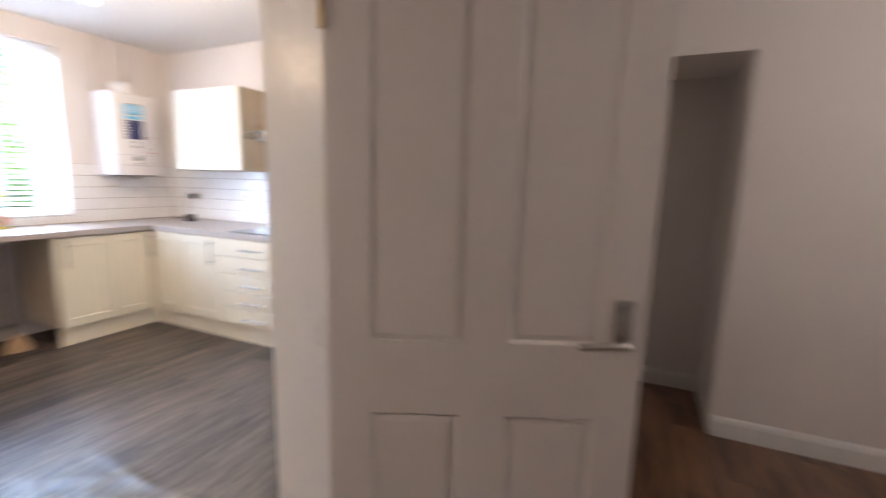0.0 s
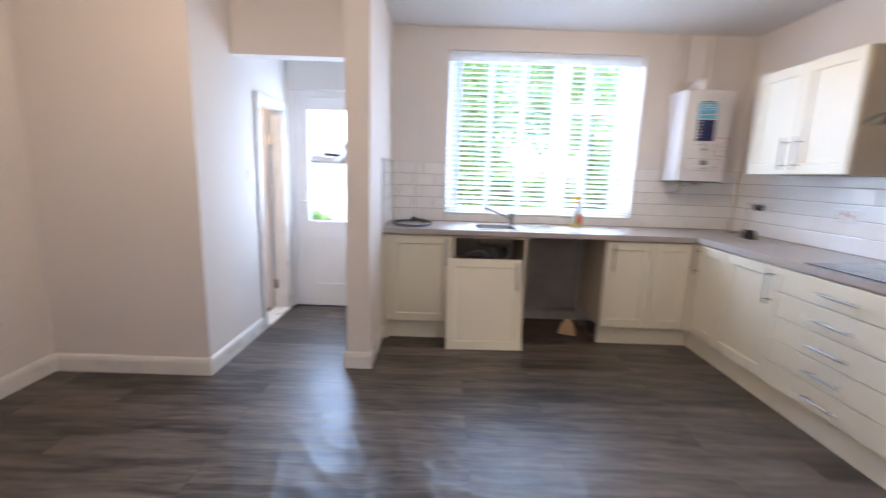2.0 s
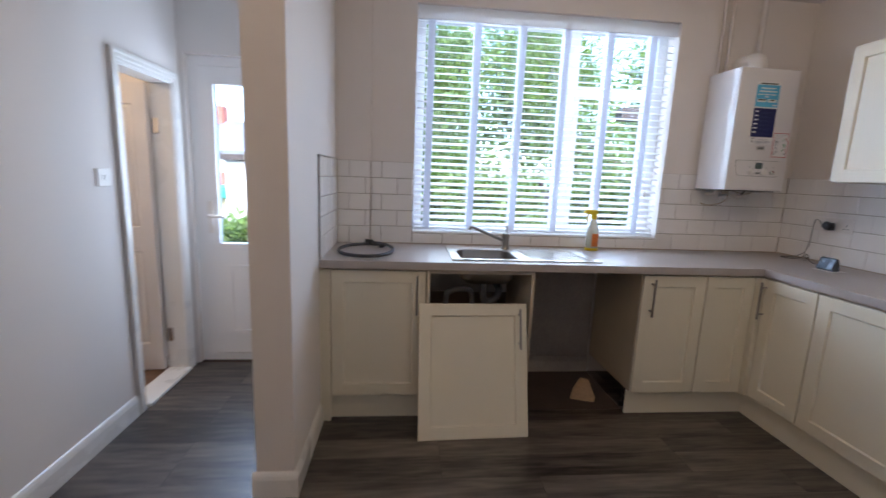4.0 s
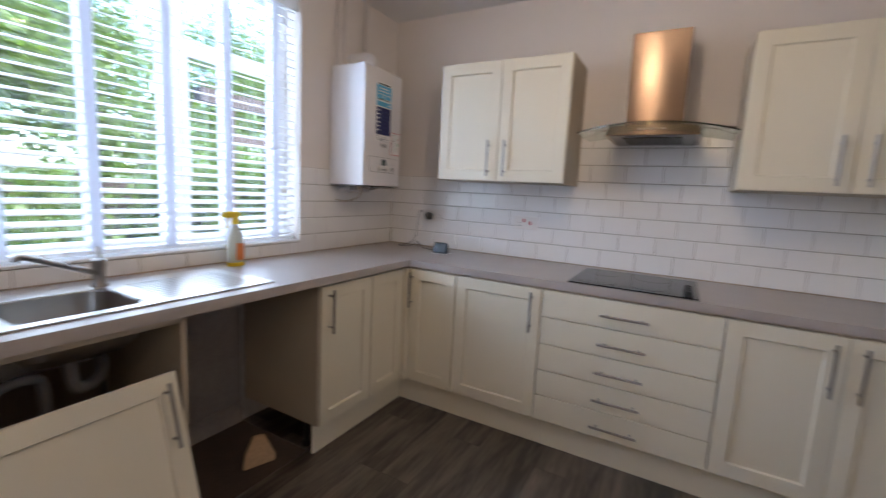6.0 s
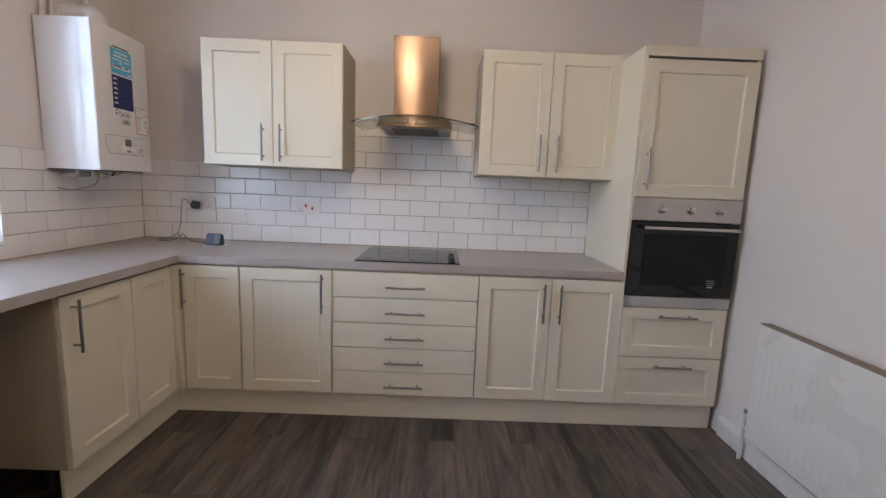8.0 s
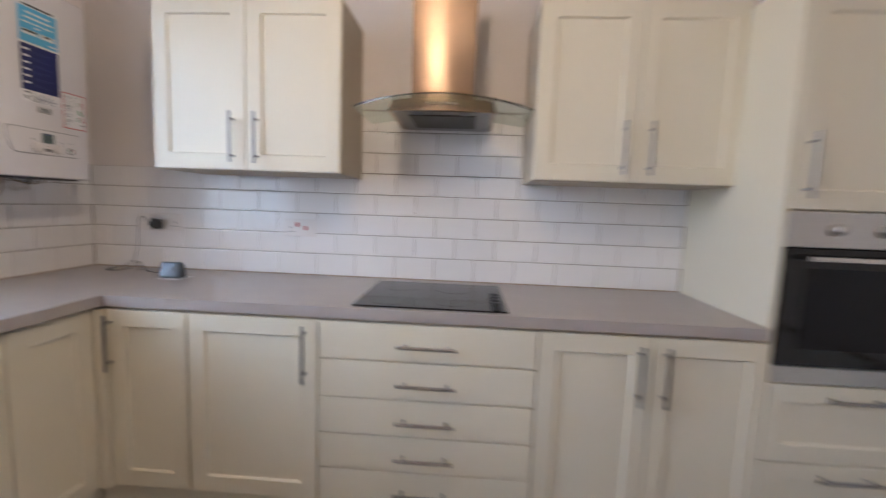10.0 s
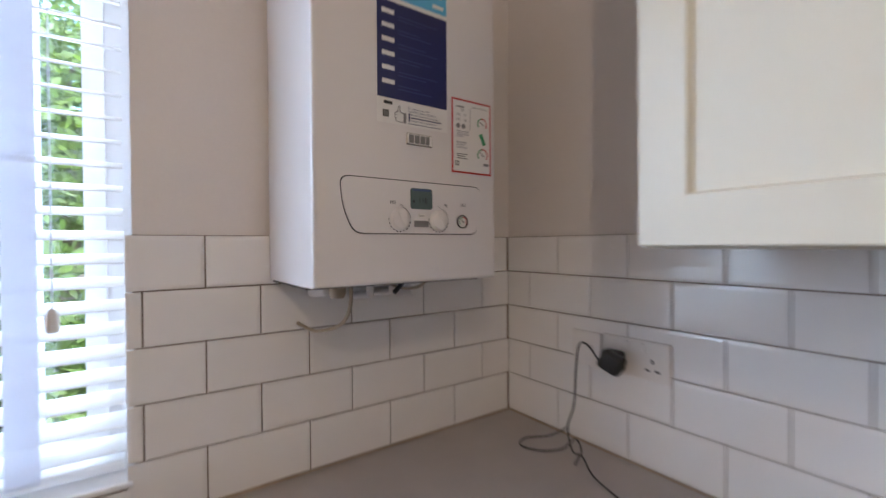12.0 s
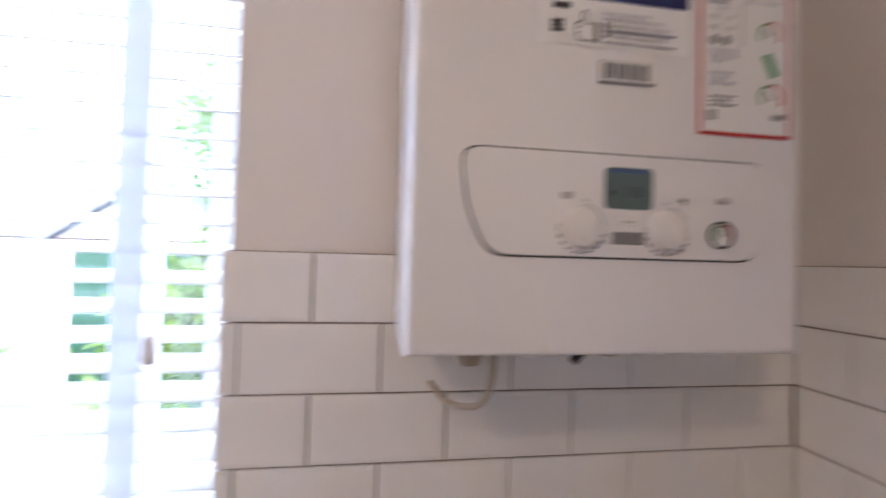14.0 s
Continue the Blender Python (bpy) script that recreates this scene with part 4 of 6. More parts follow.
def on_top(x, y):
    if SX0 + 0.02 < x < SX1 - 0.02 and SY0 + 0.02 < y < SY1 - 0.02:
        return False
    return x < WX or y > WY


bm = slab(bmesh.new(), xs, ys, on_top, CT - 0.04, CT, lambda u, v, w: (u, v, w))
es = [e for e in bm.edges if all(abs(v.co.x - WX) < 1e-5 or abs(v.co.y - WY) < 1e-5 for v in e.verts) and abs(e.verts[0].co.z - e.verts[1].co.z) < 1e-6 and len(e.link_faces) == 2 and e.calc_face_angle(0) > 1]
bmesh.ops.bevel(bm, geom=es, offset=0.012, segments=4, affect="EDGES", profile=0.5)
worktop = tagged(part("worktop", bm, WORKTOP, None, "taupe speckled laminate worktop in an L shape", True), "", "worktop")

part("end_edging", block(TX0 + 0.0003, TX0 + 0.0015, WY + 0.012, YH - 0.003, CT - 0.039, CT - 0.001), WORKTOP, worktop, "laminate edging strip on the worktop end")

# sink with drainer
sink = thing("kitchen_sink", (-3.48, 1.7, CT), "stainless steel inset sink with a drainer", "sink")
BX0, BX1, BY0, BY1 = -3.60, -3.30, 1.335, 1.665
bm = bmesh.new()
rim = slab(bm, {SX0, BX0, BX1, SX1}, {SY0, BY0, BY1, SY1}, lambda u, v: not (BX0 < u < BX1 and BY0 < v < BY1), CT + 0.001, CT + 0.006, lambda u, v, w: (u, v, w))
bmesh.ops.bevel(bm, geom=[e for e in bm.edges if all(v.co.z > CT + 0.005 for v in e.verts) and e.calc_face_angle(0) > 1], offset=0.003, segments=2, affect="EDGES")
part("rim", bm, STEEL, sink)
bm = bmesh.new()


def rounded(x0, x1, y0, y1, r, z, n=6):
    out = []
    for cx, cy, a in ((x1 - r, y1 - r, 0), (x0 + r, y1 - r, 90), (x0 + r, y0 + r, 180), (x1 - r, y0 + r, 270)):
        out += [(cx + r * math.cos(radians(a + 90 * k / n)), cy + r * math.sin(radians(a + 90 * k / n)), z) for k in range(n + 1)]
    return out


loops = [rounded(BX0 - 0.012, BX1 + 0.012, BY0 - 0.012, BY1 + 0.012, 0.055, CT + 0.0065), rounded(BX0 + 0.004, BX1 - 0.004, BY0 + 0.004, BY1 - 0.004, 0.06, CT + 0.001), rounded(BX0 + 0.012, BX1 - 0.012, BY0 + 0.012, BY1 - 0.012, 0.06, CT - 0.12), rounded(BX0 + 0.04, BX1 - 0.04, BY0 + 0.04, BY1 - 0.04, 0.05, CT - 0.15)]
rings = [[bm.verts.new(p) for p in lp] for lp in loops]
for A, B in zip(rings, rings[1:]):
    for k in range(len(A)):
        bm.faces.new((A[k], A[(k + 1) % len(A)], B[(k + 1) % len(A)], B[k]))
bm.faces.new(rings[-1])
# Darker nickel puts the bowl's inner shade into its colour.
part("bowl", bm, HANDLE, sink, "", True)
for k in range(11):
    x = -3.60 + 0.028 * k
    part("drainer_rib", block(x, x + 0.007, 1.73, 2.085, CT + 0.0055, CT + 0.0078, 0.001), STEEL, sink)
part("waste", lathe(bmesh.new(), [(0.042, 0), (0.042, 0.004), (0.03, 0.006), (0.012, 0.004)], pose(-3.45, 1.5, CT - 0.15)), CHROME, sink, "chrome waste", True)

tap = thing("mixer_tap", (-3.64, 1.665, CT), "grey chrome lever mixer tap with a long spout", "tap")
part("body", lathe(bmesh.new(), [(0.026, 0.006), (0.026, 0.012), (0.021, 0.018), (0.021, 0.075), (0.024, 0.08), (0.022, 0.105), (0.012, 0.112)], pose(-3.64, 1.665, CT)), HANDLE, tap, "", True)
bm = bmesh.new()
tube(bm, smooth_path([(-3.64, 1.665, CT + 0.05), (-3.622, 1.62, CT + 0.072), (-3.57, 1.49, CT + 0.128), (-3.548, 1.435, CT + 0.150), (-3.543, 1.42, CT + 0.150), (-3.541, 1.412, CT + 0.138)], 5), 0.010, 12)
part("spout", bm, HANDLE, tap, "", True)
bm = bmesh.new()
tube(bm, smooth_path([(-3.64, 1.665, CT + 0.105), (-3.642, 1.668, CT + 0.125), (-3.655, 1.672, CT + 0.150)], 4), 0.007, 10)
part("lever", bm, HANDLE, tap, "", True)

# White pipes given a grey colour that holds the cabinet's shade.
trap = thing("sink_waste_pipe", (-3.5, 1.5, 0.6), "white plastic waste pipes and fittings under the sink, greyed for shade", "pipe")
bm = bmesh.new()
tube(bm, smooth_path([(-3.45, 1.5, CT - 0.15), (-3.45, 1.5, 0.68), (-3.45, 1.52, 0.63), (-3.47, 1.58, 0.64), (-3.55, 1.62, 0.68), (-3.76, 1.63, 0.68)], 5), 0.02, 12)
part("trap", bm, GREYINK, trap, "", True)
bm = bmesh.new()
tube(bm, smooth_path([(-3.42, 1.27, 0.2), (-3.43, 1.275, 0.63), (-3.44, 1.30, 0.69), (-3.46, 1.40, 0.70), (-3.48, 1.44, 0.63), (-3.50, 1.44, 0.3)], 5), 0.016, 12)
part("hose", bm, GREYINK, trap, "looped pale hose, greyed for shade", True)
bm = bmesh.new()
tube(bm, smooth_path([(-3.62, 1.64, 0.88), (-3.55, 1.62, 0.75), (-3.5, 1.6, 0.5), (-3.6, 1.55, 0.3)], 5), 0.007, 8)
part("tail", bm, GREYHOSE, trap, "grey braided tap tail", True)

# ---- hob and hood ----
hob = thing("ceramic_hob", (-1.96, 3.34, CT), "black ceramic glass hob with side controls", "hob")
HX = (-2.249, -1.672, 3.092, 3.600)
part("glass_top", block(*HX, CT + 0.0005, CT + 0.007, 0.003, 2), BLACKGLASS, hob)
for cx, cy, r in ((-2.12, 3.21, 0.09), (-2.12, 3.46, 0.075), (-1.88, 3.21, 0.075), (-1.88, 3.46, 0.09)):
    bm = lathe(bmesh.new(), [(r, 0), (r, 0.0004), (r - 0.001, 0.0005)], pose(cx, cy, CT + 0.007), 40)
    part("cooking_zone", bm, BLACKGLASS, hob)
for k in range(4):
    part("knob", lathe(bmesh.new(), [(0.019, 0), (0.019, 0.005), (0.0165, 0.007), (0.015, 0.022), (0.012, 0.024)], pose(-1.715, 3.13 + 0.055 * k, CT + 0.007), 18), BLACK, hob, "black control knob", True)

hood = thing("extractor_hood", (-1.957, 3.5, 1.66), "stainless steel chimney hood with a curved glass visor", "extractor hood")
bm = bmesh.new()
box(bm, -2.102, -1.828, 3.45, YH - 0.003, 1.724, 2.205, 0.004, 2)
part("chimney", bm, TINTED_STEEL, hood, "brushed steel chimney, the warm lamp's reflection tinted into its colour")
bm = bmesh.new()
base, upper = [], []
n = 16
for k in range(n + 1):
    u = -1 + 2 * k / n
    base.append(((-1.957 + 0.215 * u), 3.262 + 0.03 * u * u))
outline = base + [(-1.742, YH - 0.003), (-2.172, YH - 0.003)]
lo = [bm.verts.new((x, y, 1.662)) for x, y in outline]
hi = [bm.verts.new((-1.957 + (x + 1.957) * 0.93, y + (0.02 if y < 3.5 else 0), 1.712)) for x, y in outline]
for k in range(len(lo)):
    q = (k + 1) % len(lo)
    bm.faces.new((lo[k], lo[q], hi[q], hi[k]))
bm.faces.new(lo[::-1]), bm.faces.new(hi)
part("canopy", bm, TINTED_STEEL, hood, "brushed steel canopy, tinted like the chimney", True)
bm = bmesh.new()
box(bm, -2.15, -1.765, 3.283, 3.69, 1.6585, 1.6616, 0.001)
part("underside", bm, HANDLE, hood, "grey underside plate")
bm = bmesh.new()
box(bm, -2.09, -1.82, 3.33, 3.6, 1.6525, 1.6583, 0.002)
filt = part("grease_filter", bm, FILTER, hood, "dark metal grease filter")
bm = bmesh.new()
for k in range(5):
    bm2 = lathe(bm, [(0.005, 0), (0.005, 0.004), (0.003, 0.005)], pose(-2.01 + 0.027 * k, 3.268, 1.69, 90), 12)
part("button", bm, HANDLE, hood, "row of push buttons", True)
for x in (-2.05, -1.865):
    part("lamp_lens", lathe(bmesh.new(), [(0.025, 0), (0.025, 0.004)], pose(x, 3.305, 1.6543), 18), GREYINK, hood, "small hood lamp lens")
bm = bmesh.new()
nu, nv = 24, 8
top, bot = {}, {}
for i in range(nu + 1):
    u = -1 + 2 * i / nu
    for j in range(nv + 1):
        v = j / nv
        front = 3.235 + 0.10 * u * u
        y = front + (YH - 0.006 - front) * v
        z = 1.717 - 0.034 * u * u
        top[i, j] = bm.verts.new((-1.957 + 0.368 * u, y, z + 0.006))
        bot[i, j] = bm.verts.new((-1.957 + 0.368 * u, y, z))
for i in range(nu):
    for j in range(nv):
        bm.faces.new((top[i, j], top[i + 1, j], top[i + 1, j + 1], top[i, j + 1]))
        bm.faces.new((bot[i, j], bot[i, j + 1], bot[i + 1, j + 1], bot[i + 1, j]))
for i in range(nu):
    for j in (0, nv):
        bm.faces.new((top[i, j], top[i + 1, j], bot[i + 1, j], bot[i, j]))
for j in range(nv):
    for i in (0, nu):
        bm.faces.new((top[i, j], top[i, j + 1], bot[i, j + 1], bot[i, j]))
visor = part("glass_visor", bm, VISOR, hood, "curved greenish glass visor", True)
visor.visible_shadow = False

# ---- boiler ----
boiler = thing("combi_boiler", (-3.66, 3.205, 1.355), "white enamelled wall boiler with stickers and a control panel", "boiler")
QX, QY0, QY1, QZ0, QZ1 = -3.526, 3.009, 3.398, 1.349, 2.080
bm = bmesh.new()
vs = box(bm, XW + 0.012, QX, QY0, QY1, QZ0, QZ1)
es = [e for e in bm.edges if all(v.co.x > -3.6 for v in e.verts)]
bmesh.ops.bevel(bm, geom=es, offset=0.009, segments=5, affect="EDGES", profile=0.5)
case = part("casing", bm, BOILER, boiler, "", True)
bm = bmesh.new()
box(bm, XW + 0.012, QX - 0.055, QY0 + 0.006, QY1 - 0.006, QZ0 - 0.006, QZ0 + 0.001)
part("base_tray", bm, BLACK, boiler, "dark underside")
SX = QX + 0.0009
TM = lambda y, z: Matrix(((0, 0, 1, SX + 0.0012), (1, 0, 0, y), (0, 1, 0, z), (0, 0, 0, 1)))

sk = part("warranty_sticker", plate(bmesh.new(), SX, 3.128, 3.278, 1.635, 2.002), PAPER, boiler, "blue and white printed sticker")
part("print_block", plate(bmesh.new(), SX + 0.0005, 3.129, 3.277, 1.857, 1.985), CYAN, sk, "light blue print")
part("print_block", plate(bmesh.new(), SX + 0.0005, 3.129, 3.277, 1.679, 1.849), NAVY, sk, "navy print")
bm = bmesh.new()
for a, b, z, h in ((3.155, 3.25, 1.962, 0.007), (3.148, 3.262, 1.944, 0.007), (3.14, 3.178, 1.926, 0.006), (3.186, 3.212, 1.926, 0.006), (3.222, 3.258, 1.926, 0.006), (3.188, 3.21, 1.913, 0.006), (3.245, 3.27, 1.865, 0.007)):
    plate(bm, SX + 0.0011, a, b, z, z + h)
for a, b in ((3.139, 3.199), (3.208, 3.266)):
    plate(bm, SX + 0.0011, a, b, 1.885, 1.903)
part("fine_print", bm, PAPER, sk, "white printed bars and boxes")
bm = bmesh.new()
plate(bm, SX + 0.0011, 3.145, 3.262, 1.989, 1.996)
for a, b in ((3.139, 3.199), (3.22, 3.254)):
    plate(bm, SX + 0.0016, a + 0.004, b - 0.004, 1.894, 1.901)
part("fine_print", bm, INK, sk, "dark printed bars")
bm = bmesh.new()
for k in range(6):
    z = 1.83 - 0.0245 * k
    plate(bm, SX + 0.0011, 3.138, 3.163, z - 0.004, z + 0.004)
part("bullet_mark", bm, PAPER, sk, "white bullet marks")
bm = bmesh.new()
for k in range(6):
    for q in range(2):
        z = 1.826 - 0.0245 * k - 0.006 * q
        plate(bm, SX + 0.0011, 3.17, 3.255 - 0.013 * ((k * 3 + q * 2) % 4), z - 0.0009, z + 0.0009)
part("fine_print", bm, FAINT, sk, "faint text bars")
bm = bmesh.new()
plate(bm, SX + 0.0008, 3.141, 3.158, 1.668, 1.6735)
for k in range(9):
    plate(bm, SX + 0.0008, 3.139 + 0.0042 * (k % 3), 3.1425 + 0.0042 * (k % 3), 1.6455 + 0.0042 * (k // 3), 1.649 + 0.0042 * (k // 3))
part("fine_print", bm, INK, sk)
hand = smooth_path([(SX + 0.0008, y, z) for y, z in ((3.180, 1.640), (3.167, 1.6405), (3.1645, 1.6435), (3.1630, 1.6465), (3.1635, 1.6500), (3.1625, 1.6535), (3.1650, 1.6570), (3.1690, 1.6585), (3.1695, 1.6650), (3.1715, 1.6680), (3.1735, 1.6660), (3.1740, 1.6575), (3.180, 1.6560))], 4)
hm = tube(bmesh.new(), hand, 0.0005, 5)
for z in (1.6465, 1.6512, 1.6556):
    tube(hm, [(SX + 0.0008, 3.1640, z), (SX + 0.0008, 3.1672, z + 0.0004)], 0.0004, 5)
part("thumb_outline", hm, INK, sk, "dark outline of a raised thumb")
part("cuff", plate(bmesh.new(), SX + 0.0008, 3.1805, 3.1860, 1.6385, 1.6575), GREYINK, sk, "grey printed cuff")
for words, z, size in (("For the warranty to be", 1.6655, 0.0052), ("maintained, please make sure...", 1.6605, 0.0052), ("Benchmark checklist is completed", 1.6545, 0.0046), ("The boiler has an annual service", 1.6445, 0.0046)):
    writing(words, size, NAVY, TM(3.196 if z < 1.66 else 3.19, z), sk, "lettering", "LEFT", 0.95)
bm = bmesh.new()
for k in range(3):
    plate(bm, SX + 0.0011, 3.1905, 3.1945, 1.644 + 0.005 * k, 1.6482 + 0.005 * k)
plate(bm, SX + 0.0011, 3.196, 3.262, 1.6498, 1.6518)
plate(bm, SX + 0.0011, 3.19, 3.262, 1.6395, 1.6405)
part("fine_print", bm, NAVY, sk)

badge = part("badge", block(SX - 0.001, SX + 0.002, 3.186, 3.242, 1.602, 1.624, 0.0015), CHROME, boiler, "small chrome-edged badge")
part("badge_plate", plate(bmesh.new(), SX + 0.0026, 3.188, 3.240, 1.604, 1.622), PAPER, badge)
bm = bmesh.new()
for k in range(4):
    plate(bm, SX + 0.0032, 3.190 + 0.0122 * k, 3.2008 + 0.0122 * k - (0.003 if k == 3 else 0), 1.6055, 1.6205)
part("brand_shapes", bm, GREYINK, badge, "plain grey shapes")

rl = part("pressure_label", plate(bmesh.new(), SX, 3.288, 3.389, 1.562, 1.708), RED, boiler, "white instruction label with a red border")
part("label_field", plate(bmesh.new(), SX + 0.0005, 3.2915, 3.3855, 1.5655, 1.7045), PAPER, rl)
for words, y, z in (("118", 3.3085, 1.684), ("E:02", 3.2985, 1.6745), ("07", 3.3185, 1.6745), ("H02", 3.2985, 1.6645), ("06", 3.3185, 1.6645)):
    writing(words, 0.0068, GREYINK, TM(y, z), rl, "digits", "LEFT", 0.9)
for y in (3.304, 3.317):
    bm = lathe(bmesh.new(), [(0.0048, 0.0), (0.0048, 0.0006), (0.0042, 0.0006)], pose(SX + 0.0006, y, 1.6545, 0, 90, 0), 16)
    part("knob_print", bm, GREYINK, rl)
part("bracket_print", tube(bmesh.new(), [(SX + 0.0012, 3.331, 1.690), (SX + 0.0012, 3.334, 1.690), (SX + 0.0012, 3.334, 1.650), (SX + 0.0012, 3.331, 1.650)], 0.0004, 5), GREYINK, rl)
writing("DISPLAY FLASHING?", 0.0056, GREYINK, TM(3.338, 1.694), rl, "lettering", "LEFT", 0.78)
for words, z in (("PULL GREEN LEVER", 1.6425), ("UNDER RIGHT SIDE", 1.6375), ("OF BOILER", 1.6325), ("RELEASE WHEN", 1.6205), ("INDICATOR", 1.6155), ("REACHES GREEN", 1.6105)):
    writing(words, 0.0048, NAVY, TM(3.2995, z), rl, "lettering", "LEFT", 0.72)
bm = bmesh.new()
for q in range(3):
    plate(bm, SX + 0.0011, 3.2995, 3.3265 - 0.006 * (q % 2), 1.5985 - 0.0042 * q, 1.6005 - 0.0042 * q)
plate(bm, SX + 0.0011, 3.368, 3.382, 1.5805, 1.586)
for k in range(9):
    plate(bm, SX + 0.0011, 3.296 + 0.0034 * (k % 3), 3.2988 + 0.0034 * (k % 3), 1.576 + 0.0034 * (k // 3), 1.5788 + 0.0034 * (k // 3))
plate(bm, SX + 0.0011, 3.2985, 3.3185, 1.6905, 1.6935)
part("fine_print", bm, GREYINK, rl)


def dial(parent, y, z, r, needle):
    """A round gauge print: ring in green and red with a needle."""
    for mat, a0, a1 in ((GREENINK, 100, 215), (RED, -35, 100)):
        bm = bmesh.new()
        n = 12
        for k in range(n):
            a, b = radians(a0 + (a1 - a0) * k / n), radians(a0 + (a1 - a0) * (k + 1) / n)
            bm.faces.new([bm.verts.new((SX + 0.0012, y + q * math.cos(w), z + q * math.sin(w))) for q, w in ((r * 0.82, a), (r, a), (r, b), (r * 0.82, b))])
        part("dial_ring", bm, mat, parent)
    bm = bmesh.new()
    c, s = math.cos(radians(needle)), math.sin(radians(needle))
    bm.faces.new([bm.verts.new((SX + 0.0013, y + p * c - q * s, z + p * s + q * c)) for p, q in ((-r * 0.25, -0.0012), (r * 0.7, -0.0006), (r * 0.7, 0.0006), (-r * 0.25, 0.0012))])
    part("dial_needle", bm, INK, parent)


dial(rl, 3.365, 1.665, 0.0125, 150)
dial(rl, 3.366, 1.602, 0.0135, 140)
bm = bmesh.new()
box(bm, SX + 0.0006, SX + 0.0011, -0.004, 0.004, -0.012, 0.012, 0, 1, Matrix.Translation((0, 3.366, 1.634)) @ Matrix.Rotation(radians(25), 4, "X"))
part("lever_print", bm, GREENINK, rl)

# control panel: raised tablet with a dark groove round it
CP = [(3.055, 1.538), (3.356, 1.538), (3.353, 1.487), (3.345, 1.442), (3.080, 1.442), (3.061, 1.485)]


def tablet(grow, radius=0.018):
    cy, cz = 3.213, 1.491
    pts = [Vector((y + grow * (1 if y > cy else -1), z + grow * (1 if z > cz else -1))) for y, z in CP]
    out = []
    for k, p in enumerate(pts):
        a, b = (pts[k - 1] - p), (pts[(k + 1) % len(pts)] - p)
        ra, rb = min(radius, a.length * 0.45), min(radius, b.length * 0.45)
        A, B = p + a.normalized() * ra, p + b.normalized() * rb
        out += [(1 - u) ** 2 * A + 2 * u * (1 - u) * p + u * u * B for u in (0, 0.25, 0.5, 0.75, 1)]
    return out


def extrude_outline(pts, x0, x1, shrink=0.0):
    bm = bmesh.new()
    lo = [bm.verts.new((x0, p.x, p.y)) for p in pts]
    hi = [bm.verts.new((x1, 3.213 + (p.x - 3.213) * (1 - shrink), 1.491 + (p.y - 1.491) * (1 - shrink * 3))) for p in pts]
    for k in range(len(pts)):
        q = (k + 1) % len(pts)
        bm.faces.new((lo[k], lo[q], hi[q], hi[k]))
    bm.faces.new(lo[::-1]), bm.faces.new(hi)
    return bm


def rounded_plate(y0, y1, z0, z1, rad):
    return [Vector((p[0], p[1])) for p in rounded(y0, y1, z0, z1, rad, 0.0)]


part("panel_groove", extrude_outline(tablet(0.0008), QX - 0.001, QX + 0.0005), INK, boiler, "dark shadow groove")
cp = part("control_panel", extrude_outline(tablet(-0.0004), QX - 0.001, QX + 0.0035, 0.006), BOILER, boiler, "white control panel tablet")
PX = QX + 0.0037
SX = PX
part("lcd", extrude_outline(rounded_plate(3.1885, 3.2355, 1.4875, 1.5255, 0.005), PX - 0.001, PX + 0.0008), LCD, cp, "lit grey-green liquid crystal display")
part("lcd_edge", block(PX + 0.0006, PX + 0.0012, 3.193, 3.231, 1.5205, 1.5242), LCDBLUE, cp, "blue backlight edge")
writing("118", 0.0145, INK, TM(3.2035, 1.4985) @ pose(0.001, 0, 0.0005), cp, "digits", "LEFT", 0.9)
part("lcd_mark", plate(bmesh.new(), PX + 0.0014, 3.1925, 3.1965, 1.4995, 1.504), INK, cp)
writing("600", 0.0095, GREYINK, TM(3.301, 1.4960), cp, "lettering")
writing("Reset", 0.0046, INK, TM(3.2057, 1.4742) @ pose(0, 0, 0.0018), cp, "lettering")
for words, y, z in (("Min", 3.166, 1.4925), ("Min", 3.2465, 1.4925)):
    writing(words, 0.0042, GREYINK, TM(y, z), cp, "lettering")
part("reset_button", block(PX - 0.001, PX + 0.0015, 3.2035, 3.2205, 1.4718, 1.4795, 0.001), PLASTIC, cp)
part("grey_button", block(PX - 0.001, PX + 0.001, 3.196, 3.2275, 1.455, 1.4665, 0.0008), GREYINK, cp, "grey rectangular window")
